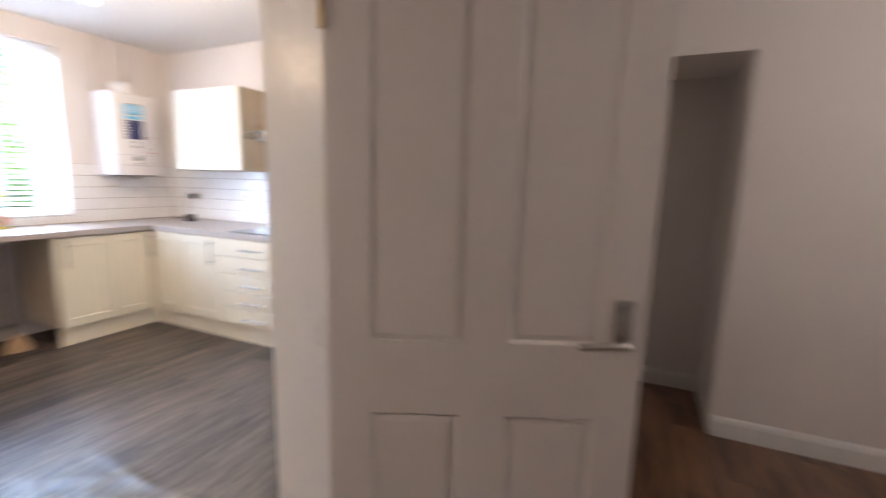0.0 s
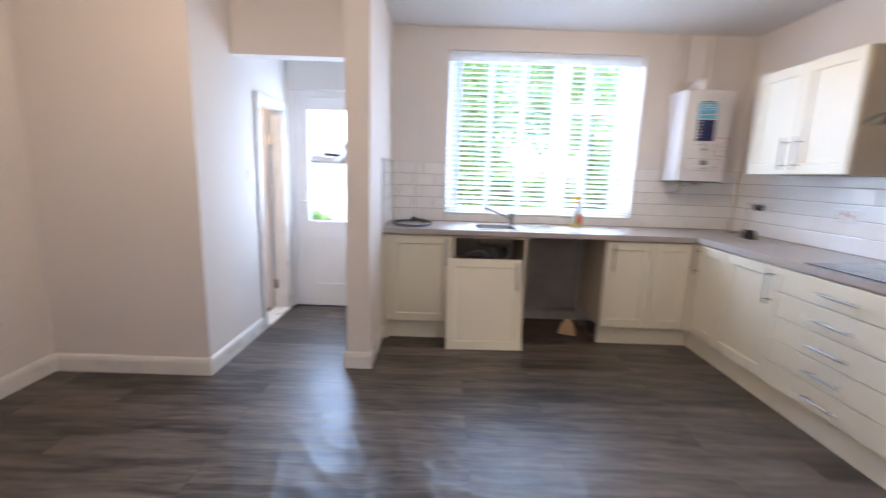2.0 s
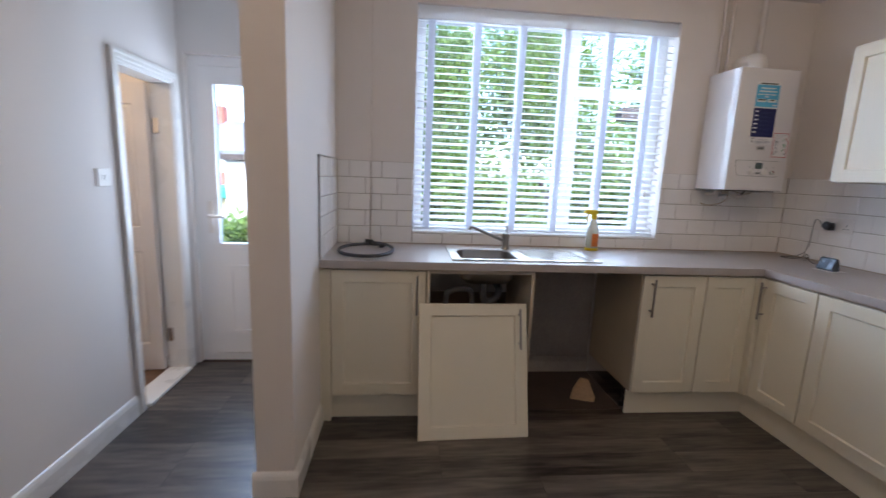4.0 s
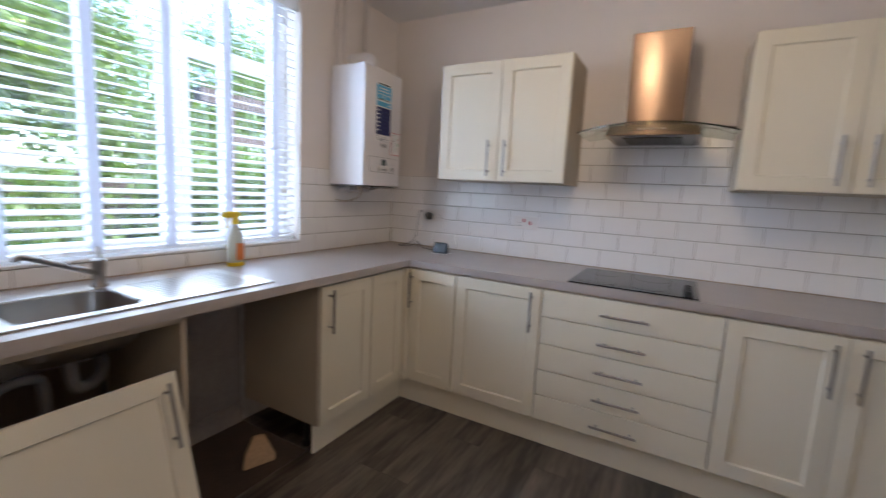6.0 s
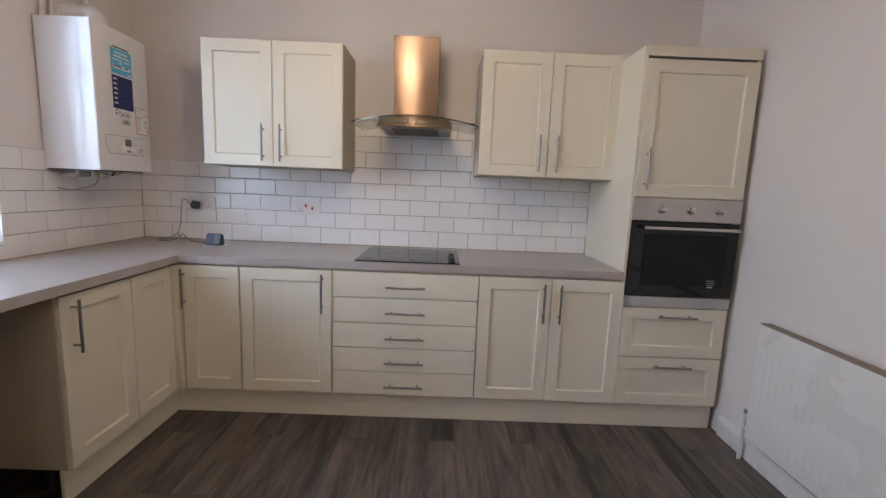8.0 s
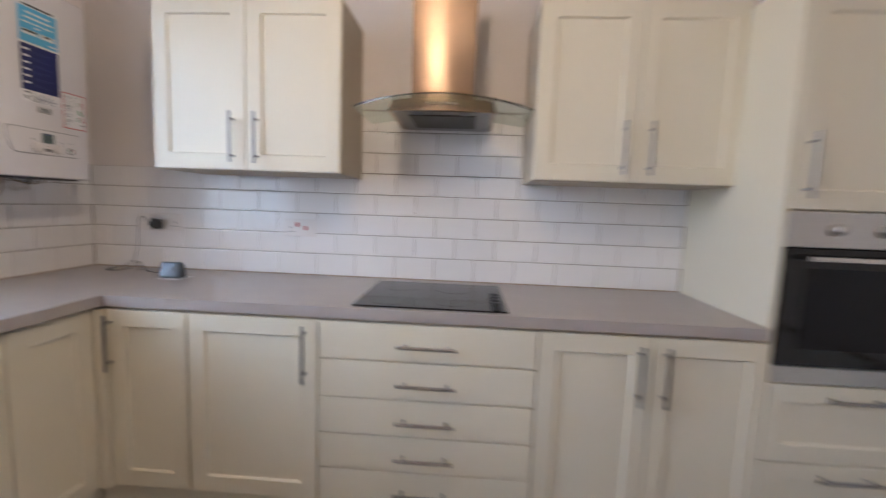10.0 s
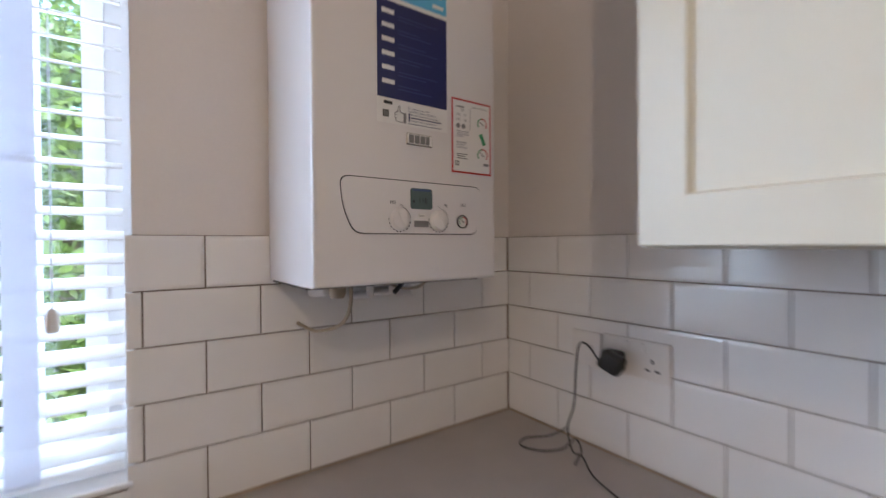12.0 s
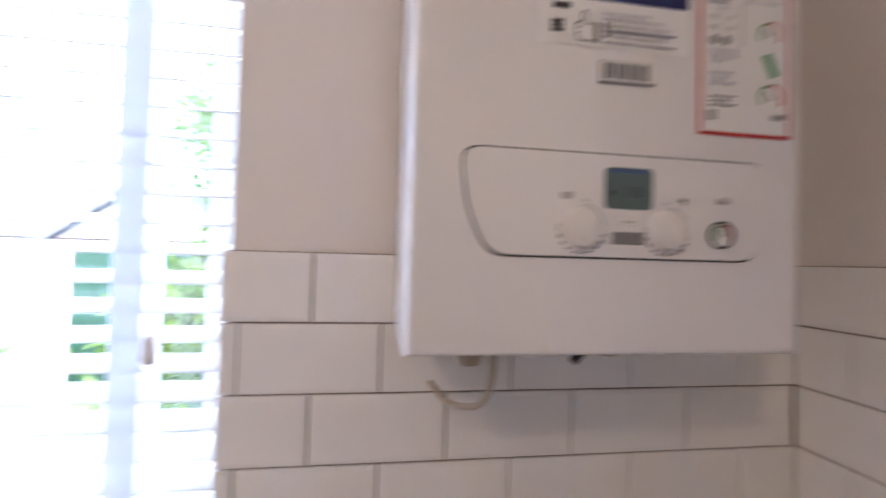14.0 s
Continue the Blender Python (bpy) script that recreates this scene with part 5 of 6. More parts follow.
for y in (3.1660, 3.2500):
    bm = lathe(bmesh.new(), [(0.0195, 0), (0.0195, 0.002), (0.018, 0.003), (0.017, 0.008), (0.0155, 0.0092)], pose(PX, y, 1.4685, 0, 90, 0), 32)
    box(bm, PX + 0.0088, PX + 0.0105, -0.002, 0.002, -0.0145, 0.0145, 0.0006, 1, Matrix.Translation((0, y, 1.4685)) @ Matrix.Rotation(radians(30), 4, "X"))
    part("dial_knob", bm, PLASTIC, cp, "white rotary knob", True)
    bm = bmesh.new()
    for k in range(9):
        a = radians(200 + 145 * k / 8)
        wdt = 0.0014 + 0.0004 * k
        for r0, r1 in ((0.0215, 0.0232),):
            bm.faces.new([bm.verts.new((PX + 0.0006, y + q * math.cos(a + d), 1.4685 + q * math.sin(a + d))) for q, d in ((r0, -0.075), (r1, -0.075), (r1, 0.075), (r0, 0.075))])
    for k in range(10):
        a, b = radians(80 - 7.5 * k), radians(80 - 7.5 * (k + 1))
        bm.faces.new([bm.verts.new((PX + 0.0006, y + q * math.cos(w), 1.4685 + q * math.sin(w))) for q, w in ((0.0218, a), (0.0225, a), (0.0225, b), (0.0218, b))])
    part("scale_marks", bm, INK, cp)
    writing("Max", 0.0042, GREYINK, TM(y - 0.0235, 1.472) @ Matrix.Rotation(radians(-90), 4, "Z"), cp, "lettering")
bm = lathe(bmesh.new(), [(0.0132, 0), (0.0132, 0.002), (0.0118, 0.003), (0.0108, 0.001)], pose(PX, 3.3065, 1.467, 0, 90, 0), 28)
gauge = part("pressure_gauge", bm, BLACK, cp, "round pressure gauge with a black rim", True)
bm = lathe(bmesh.new(), [(0.0108, 0), (0.0108, 0.0014)], pose(PX, 3.3065, 1.467, 0, 90, 0), 28)
part("gauge_face", bm, PAPER, gauge)
SX = PX + 0.0016
dial(gauge, 3.3065, 1.467, 0.0094, 130)
bm = bmesh.new()
for k in range(4):
    plate(bm, PX + 0.0008, 3.1465 + 0.003 * k, 3.1483 + 0.003 * k, 1.4945, 1.5008)
part("radiator_mark", bm, GREYINK, cp)
bm = bmesh.new()
plate(bm, PX + 0.0008, 3.2625, 3.2695, 1.4965, 1.4985), plate(bm, PX + 0.0008, 3.2645, 3.2665, 1.4985, 1.5005), plate(bm, PX + 0.0008, 3.2675, 3.2695, 1.4935, 1.4965)
part("tap_mark", bm, GREYINK, cp)

for ob in boiler.children:
    if ob.name.split(".")[0] in ("warranty_sticker", "badge", "pressure_label", "panel_groove", "control_panel"):
        print_on = ob.name.split(".")[0] in ("warranty_sticker", "badge", "pressure_label")
        ob.location.y -= 0.006 if print_on else 0.002
        ob.location.z -= 0.002 if print_on else 0.0035

# valves and cable below, flue and pipes above
for y, rad, zl in ((3.10, 0.012, 1.325), (3.20, 0.009, 1.31), (3.255, 0.009, 1.315), (3.31, 0.009, 1.31)):
    part("valve", tube(bmesh.new(), [(-3.72, y, QZ0), (-3.72, y, zl), (XW + 0.012, y, zl - 0.01)], rad, 12), PLASTIC, boiler, "pipe stub and valve under the casing", True)
bm = bmesh.new()
tube(bm, [(-3.62, 3.235, 1.352), (-3.62, 3.205, 1.322)], 0.005)
part("filling_lever", bm, BLACK, boiler, "dark filling lever", True)
bm = bmesh.new()
tube(bm, smooth_path([(-3.62, 3.30, 1.36), (-3.63, 3.275, 1.332), (-3.66, 3.25, 1.325), (-3.71, 3.235, 1.338), (-3.74, 3.24, 1.36)], 6), 0.0032, 8)
part("sensor_wire", bm, BEIGE, boiler, "short beige wire loop under the casing", True)
bm = lathe(bmesh.new(), [(0.015, 0), (0.016, -0.018), (0.012, -0.027)], pose(-3.62, 3.085, QZ0 - 0.001), 18)
part("cable_gland", bm, BEIGE, boiler, "beige cable gland", True)
bm = bmesh.new()
tube(bm, smooth_path([(-3.62, 3.112, 1.36), (-3.625, 3.112, 1.30), (-3.66, 3.105, 1.262), (-3.74, 3.085, 1.240), (-3.79, 3.07, 1.246), (-3.81, 3.066, 1.25)], 6), 0.004, 8)
part("cable", bm, BEIGE, boiler, "beige cable looping into the tiles", True)
bm = bmesh.new()
lathe(bm, [(0.062, 0), (0.062, 0.018), (0.05, 0.022), (0.05, 0.075), (0.046, 0.085)], pose(-3.66, 3.215, QZ1), 28)
tube(bm, smooth_path([(-3.66, 3.215, QZ1 + 0.05), (-3.68, 3.215, QZ1 + 0.075), (-3.73, 3.215, QZ1 + 0.08), (XW - 0.01, 3.215, QZ1 + 0.08)], 5), 0.05, 24)
part("flue", bm, PLASTIC, boiler, "white flue elbow", True)
for y in (3.045, 3.10):
    pipe = thing("wall_pipe", (XW + 0.03, y, QZ1 - 0.02), "painted copper pipe rising to the ceiling", "pipe", "pipes above the boiler")
    part("tube", tube(bmesh.new(), [(XW + 0.03, y, QZ1 - 0.02), (XW + 0.03, y, TOP)], 0.011, 12), COPPERPIPE, pipe, "", True)
    part("clip", tube(bmesh.new(), [(XW + 0.03, y, 2.32), (XW + 0.03, y, 2.335)], 0.0135, 12), COPPERPIPE, pipe, "painted pipe clip", True)
bm = bmesh.new()
tube(bm, [(XW + 0.045, 3.30, QZ1 - 0.02), (XW + 0.045, 3.30, TOP)], 0.017, 14)
tagged(part("wall_pipe", bm, COPPERPIPE, None, "thicker painted pipe rising from the boiler to the ceiling", True), "", "pipe")

# ---- small things ----


def socket_plate(x0, x1, z0, z1, label, gangs, switches, red):
    s = thing("wall_socket", ((x0 + x1) / 2, YH - 0.01, z0), label, "socket")
    y = YH - 0.0095
    part("plate", block(x0, x1, y - 0.009, y, z0, z1, 0.003, 2), PLASTIC, s)
    for gx in gangs:
        bm = bmesh.new()
        for dx, dz, w, hgt in ((0, 0.012, 0.005, 0.009), (-0.011, -0.008, 0.009, 0.005), (0.011, -0.008, 0.009, 0.005)):
            box(bm, gx + dx - w / 2, gx + dx + w / 2, y - 0.0096, y - 0.0088, (z0 + z1) / 2 - 0.012 + dz - hgt / 2, (z0 + z1) / 2 - 0.012 + dz + hgt / 2)
        part("pin_holes", bm, INK, s)
    for gx, gz in switches:
        part("rocker", block(gx - 0.007, gx + 0.007, y - 0.013, y - 0.008, gz - 0.011, gz + 0.011, 0.002), RED if red else PLASTIC, s, "red rocker switch" if red else "")
    return s


socket_plate(-3.562, -3.478, 1.114, 1.200, "white single fused spur on the tiles by the boiler", [], [(-3.505, 1.157)], False)
socket_plate(-3.474, -3.312, 1.115, 1.203, "white double socket with a black plug in it", [-3.435, -3.351], [(-3.411, 1.186), (-3.375, 1.186)], False)
socket_plate(-2.772, -2.602, 1.112, 1.200, "white cooker switch and socket with red rockers", [-2.735], [(-2.701, 1.172), (-2.658, 1.156)], True)

plug = thing("charger_plug", (-3.435, YH - 0.03, 1.12), "black plug-in charger with its cable", "plug")
bm = bmesh.new()
box(bm, -0.026, 0.026, -0.016, 0.016, -0.022, 0.022, 0.009, 3, pose(-3.418, YH - 0.068, 1.152, 0, 24, 12))
part("charger_block", bm, BLACK, plug, "black charger block on the plug", True)
part("body", block(-3.456, -3.412, YH - 0.058, YH - 0.0195, 1.124, 1.172, 0.008, 3), BLACK, plug, "", True)
bm = bmesh.new()
tube(bm, smooth_path([(-3.447, YH - 0.072, 1.15), (-3.47, YH - 0.085, 1.185), (-3.50, YH - 0.075, 1.175), (-3.52, YH - 0.06, 1.11), (-3.53, YH - 0.055, 1.02), (-3.545, YH - 0.06, 0.96), (-3.50, YH - 0.10, 0.93), (-3.45, YH - 0.13, 0.945), (-3.415, YH - 0.14, 0.92), (-3.33, YH - 0.17, 0.918), (-3.22, YH - 0.215, 0.922)], 8), 0.0022, 8)
part("cable", bm, GREYHOSE, plug, "grey charging cable", True)
bm = bmesh.new()
tube(bm, smooth_path([(-3.545, YH - 0.06, 0.96), (-3.585, YH - 0.08, 0.93), (-3.63, YH - 0.12, 0.918), (-3.61, YH - 0.16, 0.918), (-3.56, YH - 0.14, 0.918), (-3.52, YH - 0.11, 0.93), (-3.50, YH - 0.09, 0.955), (-3.475, YH - 0.10, 0.94), (-3.47, YH - 0.13, 0.918)], 8), 0.0022, 8)
part("cable_slack", bm, GREYHOSE, plug, "coiled slack of the cable", True)

disp = thing("smart_display", (-3.195, 3.46, CT), "small black smart display on the worktop", "smart display")
DM = pose(-3.195, 3.46, CT + 0.001, 0, 0, 3)
bm = bmesh.new()
prof = [(-0.036, 0.0), (0.018, 0.0), (0.004, 0.066), (-0.012, 0.078)]
L = [[bm.verts.new(DM @ Vector((sx, y, z))) for y, z in prof] for sx in (-0.05, 0.05)]
for k in range(4):
    q = (k + 1) % 4
    bm.faces.new((L[0][k], L[0][q], L[1][q], L[1][k]))
bm.faces.new(L[0]), bm.faces.new(L[1][::-1])
bmesh.ops.bevel(bm, geom=list(bm.edges), offset=0.006, segments=3, affect="EDGES")
part("body", bm, BLACK, disp, "", True)
bm = bmesh.new()
SMX = DM @ Matrix.Translation((0, -0.0262, 0.0395)) @ Matrix.Rotation(radians(-18), 4, "X")
box(bm, -0.043, 0.043, -0.0012, 0.0006, -0.03, 0.03, 0, 1, SMX)
part("screen", bm, OVENGLASS, disp, "glossy dark screen")
part("base_mat", block(-0.055, 0.06, -0.05, 0.045, -0.0005, 0.0015, 0, 1, DM), PAPER, disp, "white card under it")

bottle = thing("spray_bottle", (-3.705, 2.265, CT), "clear spray bottle with yellow trigger and orange label", "spray bottle")
def oval(profile, cx, cy, z0, sx, sy, seg=24):
    return lathe(bmesh.new(), profile, Matrix.Translation((cx, cy, z0)) @ Matrix.Diagonal((sx, sy, 1, 1)), seg)
part("bottle", oval([(0.036, 0), (0.041, 0.006), (0.042, 0.10), (0.036, 0.145), (0.022, 0.185), (0.014, 0.205), (0.014, 0.215)], -3.705, 2.265, CT + 0.001, 0.72, 1.0), BOTTLE, bottle, "clear plastic bottle", True)
part("liquid", oval([(0.034, 0.002), (0.038, 0.006), (0.038, 0.035)], -3.705, 2.265, CT + 0.001, 0.7, 1.0), YELLOW, bottle, "yellow cleaning liquid", True)
bm = bmesh.new()
n = 10
cols = []
for k in range(n + 1):
    a = radians(-20 + 70 * k / n)
    cols.append([bm.verts.new((-3.705 + 0.0435 * 0.72 * math.cos(a), 2.265 + 0.0435 * math.sin(a), CT + z)) for z in (0.03, 0.115)])
for A, B in zip(cols, cols[1:]):
    bm.faces.new((A[0], B[0], B[1], A[1]))
lab = part("label", bm, ORANGE, bottle, "orange and red printed label", True)
part("label_base", oval([(0.0432, 0.0), (0.0432, 0.018)], -3.705, 2.265, CT + 0.001, 0.73, 1.01), YELLOW, lab)
bm = oval([(0.017, 0.208), (0.018, 0.235), (0.014, 0.245)], -3.705, 2.265, CT, 1, 1)
box(bm, -3.72, -3.69, 2.205, 2.285, CT + 0.24, CT + 0.27, 0.006, 2)
box(bm, -3.711, -3.699, 2.192, 2.208, CT + 0.245, CT + 0.262, 0.003)
part("spray_head", bm, YELLOW, bottle, "yellow spray head", True)
bm = bmesh.new()
tube(bm, smooth_path([(-3.705, 2.23, CT + 0.243), (-3.705, 2.218, CT + 0.22), (-3.705, 2.222, CT + 0.19)], 4), 0.005)
part("trigger", bm, YELLOW, bottle, "", True)

hose = thing("appliance_hose", (-3.5, 0.8, CT), "coiled dark grey appliance hose lying on the worktop", "hose")
pts = []
for k in range(36):
    a = math.tau * k / 32 + 2.4
    pts.append((-3.465 + (0.205 + 0.008 * math.sin(a * 3)) * math.cos(a), 0.80 + (0.145 + 0.004 * k / 10) * math.sin(a), CT + 0.013 + 0.02 * max(0, k - 26) / 20))
bm = tube(bmesh.new(), pts, 0.0095, 12)
part("tube", bm, GREYHOSE, hose, "", True)
bm = bmesh.new()
tube(bm, [pts[-1], (pts[-1][0] - 0.012, pts[-1][1] - 0.045, pts[-1][2] + 0.002)], 0.018, 14)
part("coupling", bm, BLACK, hose, "dark hose coupling", True)
bm = bmesh.new()
tube(bm, [pts[0], (pts[0][0] + 0.01, pts[0][1] - 0.03, pts[0][2])], 0.0135, 14)
part("end_cuff", bm, GREYHOSE, hose, "", True)

wedge = thing("wood_offcut", (-3.395, 2.16, 0.006), "small pale wooden offcut standing in the appliance gap", "wood block")
bm = bmesh.new()
o = [(-0.075, 0.0), (0.07, 0.0), (0.075, 0.03), (0.03, 0.135), (-0.02, 0.14), (-0.06, 0.07)]
WM = pose(-3.395, 2.16, 0.0065, -12, 0, 70)
f0 = [bm.verts.new(WM @ Vector((x, -0.012, z))) for x, z in o]
f1 = [bm.verts.new(WM @ Vector((x, 0.012, z))) for x, z in o]
bm.faces.new(f0), bm.faces.new(f1[::-1])
for k in range(6):
    bm.faces.new((f0[k], f0[(k + 1) % 6], f1[(k + 1) % 6], f1[k]))
bmesh.ops.bevel(bm, geom=list(bm.edges), offset=0.004, segments=2, affect="EDGES")
part("block", bm, RAWWOOD, wedge)

# radiator on the east wall
rad = thing("radiator", (XE - 0.05, 2.3, 0.13), "white painted steel panel radiator on brackets", "radiator")
RY0, RY1, RZ0, RZ1 = 1.72, 2.79, 0.145, 0.735
bm = bmesh.new()
cols = []
nc = 27
for k in range(nc * 4 + 1):
    y = RY0 + (RY1 - RY0) * k / (nc * 4)
    cols.append((y, (0.0, 0.0, 0.0015, 0.0015)[k % 4] if 3 < k < nc * 4 - 3 else 0.0))
X0 = XE - 0.062
for z0, z1, flat in ((RZ0, RZ0 + 0.05, True), (RZ0 + 0.05, RZ1 - 0.05, False), (RZ1 - 0.05, RZ1, True)):
    rowa = [bm.verts.new((X0 + (0 if flat else d), y, z0)) for y, d in cols]
    rowb = [bm.verts.new((X0 + (0 if flat else d), y, z1)) for y, d in cols]
    for k in range(len(cols) - 1):
        bm.faces.new((rowa[k], rowa[k + 1], rowb[k + 1], rowb[k]))
bmesh.ops.remove_doubles(bm, verts=bm.verts, dist=0.0001)
part("panel", bm, GLOSSWHITE, rad)
part("back_plate", block(X0 + 0.008, X0 + 0.03, RY0 + 0.002, RY1 - 0.002, RZ0 + 0.002, RZ1 - 0.002, 0.003), GLOSSWHITE, rad)
bm = bmesh.new()
box(bm, X0 - 0.001, XE - 0.012, RY0, RY1, RZ1, RZ1 + 0.006, 0.001)
for k in range(40):
    y = RY0 + 0.03 + k * 0.026
    box(bm, X0 + 0.012, XE - 0.018, y, y + 0.012, RZ1 + 0.006, RZ1 + 0.0075)
part("top_grille", bm, GRILLE_SHADE, rad, "top grille coloured brown-grey for the shade between the panels")
bm = bmesh.new()
tube(bm, [(X0 + 0.02, RY1 - 0.005, 0.18), (X0 + 0.02, RY1 + 0.04, 0.18)], 0.01)
tube(bm, [(X0 + 0.02, RY1 + 0.04, 0.24), (X0 + 0.02, RY1 + 0.04, 0.0)], 0.009)
lathe(bm, [(0.014, 0), (0.015, 0.035), (0.012, 0.045)], pose(X0 + 0.02, RY1 + 0.04, 0.2), 16)
part("valve", bm, PLASTIC, rad, "white-capped lockshield valve on a painted pipe", True)
for y in (RY0 + 0.15, RY1 - 0.15):
    part("bracket", block(X0 + 0.028, XE + 0.0005, y - 0.02, y + 0.02, RZ0 + 0.05, RZ1 - 0.05), GLOSSWHITE, rad)
# Added thin strand drawn in place of the dark shadow line at the skirting.
bm = bmesh.new()
tube(bm, smooth_path([(XE - 0.02, 2.86, 0.2), (XE - 0.03, 2.80, 0.135), (XE - 0.035, 2.5, 0.125), (XE - 0.035, 1.9, 0.122)], 6), 0.006)
tagged(part("skirting_cable", bm, BEIGE, None, "grey-brown strand standing in for a shadow line along the skirting", True), "", "cable")
outlet = thing("low_outlet", (XE, 2.86, 0.2), "small grey cable outlet low on the wall", "outlet")
part("plate", block(XE - 0.012, XE, 2.84, 2.88, 0.19, 0.25, 0.003), GREYINK, outlet)

# light switch in the lobby
sw = thing("light_switch", (-3.2, ALC_Y, 1.25), "white square light switch on the lobby wall", "light switch")
part("plate", block(-3.243, -3.157, ALC_Y, ALC_Y + 0.009, 1.25, 1.336, 0.003, 2), PLASTIC, sw)
part("rocker", block(-3.207, -3.193, ALC_Y + 0.008, ALC_Y + 0.013, 1.28, 1.306, 0.002), PLASTIC, sw)


# pendants
def pendant(at, top, label):
    p = thing("pendant_light", (at[0], at[1], top), label, "pendant light", "bare bulb pendants")
    part("rose", lathe(bmesh.new(), [(0.05, 0), (0.05, -0.008), (0.036, -0.022), (0.01, -0.03)], pose(at[0], at[1], top - 0.0005), 28), PLASTIC, p, "", True)
    bm = bmesh.new()
    tube(bm, [(at[0], at[1], top - 0.02), (at[0], at[1], at[2] + 0.13)], 0.003, 8)
    part("flex", bm, PLASTIC, p)
    part("lampholder", lathe(bmesh.new(), [(0.008, 0.135), (0.016, 0.125), (0.02, 0.09), (0.02, 0.062), (0.014, 0.06)], pose(*at), 20), PLASTIC, p, "", True)
    b = part("bulb", lathe(bmesh.new(), [(0.012, 0.062), (0.016, 0.045), (0.027, 0.022), (0.031, 0.0), (0.027, -0.018), (0.015, -0.029), (0.003, -0.032)], pose(*at), 24), BULBGLASS, p, "lit warm bulb", True)
    b.visible_shadow = False
    return p


pendant(BULB, TOP, "bare lit warm bulb hanging on a white flex")
pendant(BULB2, TOP, "bare lit warm bulb hanging over the dining end")
pendant(WCBULB, TOP, "bare lit warm bulb hanging in the side room")
# fixture for the added, unseen hall lamp
pendant(ADDED_HALL_BULB, HT, "added unseen bare warm bulb in the hall")

# ---- outside ----
bm = bmesh.new()
box(bm, -400, 400, -400, 400, -0.9, -0.32)
structure("ground", bm, GRASS, "rough garden lawn reaching to the horizon")
patio = structure("pavement_patio", block(-7.4, BACKX - 0.2, -6, 8, -0.35, -0.2), PATIO, "pale concrete slab yard behind the house", "pavement")
structure("wall_outer", block(XW - 0.27, XW - 0.251, NIB0, 12, -0.3, WIN[2]), BRICK, "red brick outer face below the window", "wall")


def fence_panel(x, y0, y1, h):
    f = thing("garden_fence", (x, (y0 + y1) / 2, -0.3), "dark brown vertical board garden fence", "fence", "garden fence panels")
    first = None
    n = int((y1 - y0) / 0.14)
    for k in range(n):
        if first is None:
            first = part("board", block(x, x + 0.018, y0, y0 + 0.13, -0.3, h, 0.003), FENCE, f)
        else:
            s = new("board", first.data)
            s.parent = f
            s.location = (0.006 * (k % 2), 0.14 * k, 0.012 * math.sin(k * 2.1))
    for y in (y0, y1):
        part("post", block(x + 0.02, x + 0.11, y - 0.045, y + 0.045, -0.3, h + 0.08, 0.005), FENCE, f)
    for z in (0.1, h - 0.25):
        part("rail", block(x + 0.019, x + 0.06, y0, y1, z, z + 0.08), FENCE, f)


for y0 in (1.6, 3.45, 5.3):
    fence_panel(-8.6, y0, y0 + 1.8, 1.25)
pergola = thing("garden_shelter", (-6.4, 4.6, -0.3), "dark brown timber shelter frame standing in the yard", "shelter")
for y in (4.05, 4.62, 5.3):
    part("post", block(-6.46, -6.34, y - 0.06, y + 0.06, -0.2, 2.15, 0.006), FENCE, pergola)
part("beam", block(-6.48, -6.32, 3.7, 5.6, 2.15, 2.30, 0.006), FENCE, pergola)
part("rail", block(-6.43, -6.37, 4.11, 5.24, 1.75, 1.85, 0.004), FENCE, pergola)
for k in range(5):
    part("panel_board", block(-6.42, -6.39, 4.68 + 0.115 * k, 4.785 + 0.115 * k, -0.2, 1.74, 0.003), FENCE, pergola)

shed = thing("garage", (-10.5, -0.6, -0.3), "white rendered garage with a green door and gabled roof", "garage")
part("wall", block(-13.0, -9.2, -1.1, 1.1, -0.3, 1.6), RENDERWALL, shed)
part("lean_to", block(-12.0, -9.22, -2.25, -1.1, -0.3, 1.5), RENDERWALL, shed, "white rendered lean-to")
part("fascia", block(-9.24, -9.12, -2.3, 1.15, 1.50, 1.61, 0.005), FENCE, shed, "dark fascia board")
gd = part("door", block(-9.2, -9.15, -0.86, 0.5, -0.28, 1.5, 0.005), GREENDOOR, shed, "green painted door")
for k in range(6):
    part("door_batten", block(-9.15, -9.135, -0.84 + 0.22 * k, -0.81 + 0.22 * k, -0.25, 1.48), GREENDOOR, gd)
bm = bmesh.new()
for y0, z0, y1, z1 in ((-1.25, 1.50, 0.0, 2.4), (0.0, 2.4, 1.25, 1.50)):
    vs = [bm.verts.new(p) for p in ((-13.1, y0, z0), (-9.08, y0, z0), (-9.08, y1, z1), (-13.1, y1, z1))]
    ws = [bm.verts.new((v.co.x, v.co.y, v.co.z + 0.08)) for v in vs]
    bm.faces.new(vs), bm.faces.new(ws[::-1])
    for k in range(4):
        bm.faces.new((vs[k], vs[(k + 1) % 4], ws[(k + 1) % 4], ws[k]))
part("roof", bm, SLATE, shed, "grey roof")
bm = bmesh.new()
A = [[bm.verts.new((x, y, z)) for y, z in ((-1.1, 1.6), (1.1, 1.6), (0.0, 2.38))] for x in (-9.2, -9.3)]
bm.faces.new(A[0]), bm.faces.new(A[1][::-1])
for k in range(3):
    bm.faces.new((A[0][k], A[0][(k + 1) % 3], A[1][(k + 1) % 3], A[1][k]))
part("gable", bm, RENDERWALL, shed)
store = thing("tool_store", (-11.3, -3.6, -0.3), "low timber tool store with a teal felt roof", "shed")
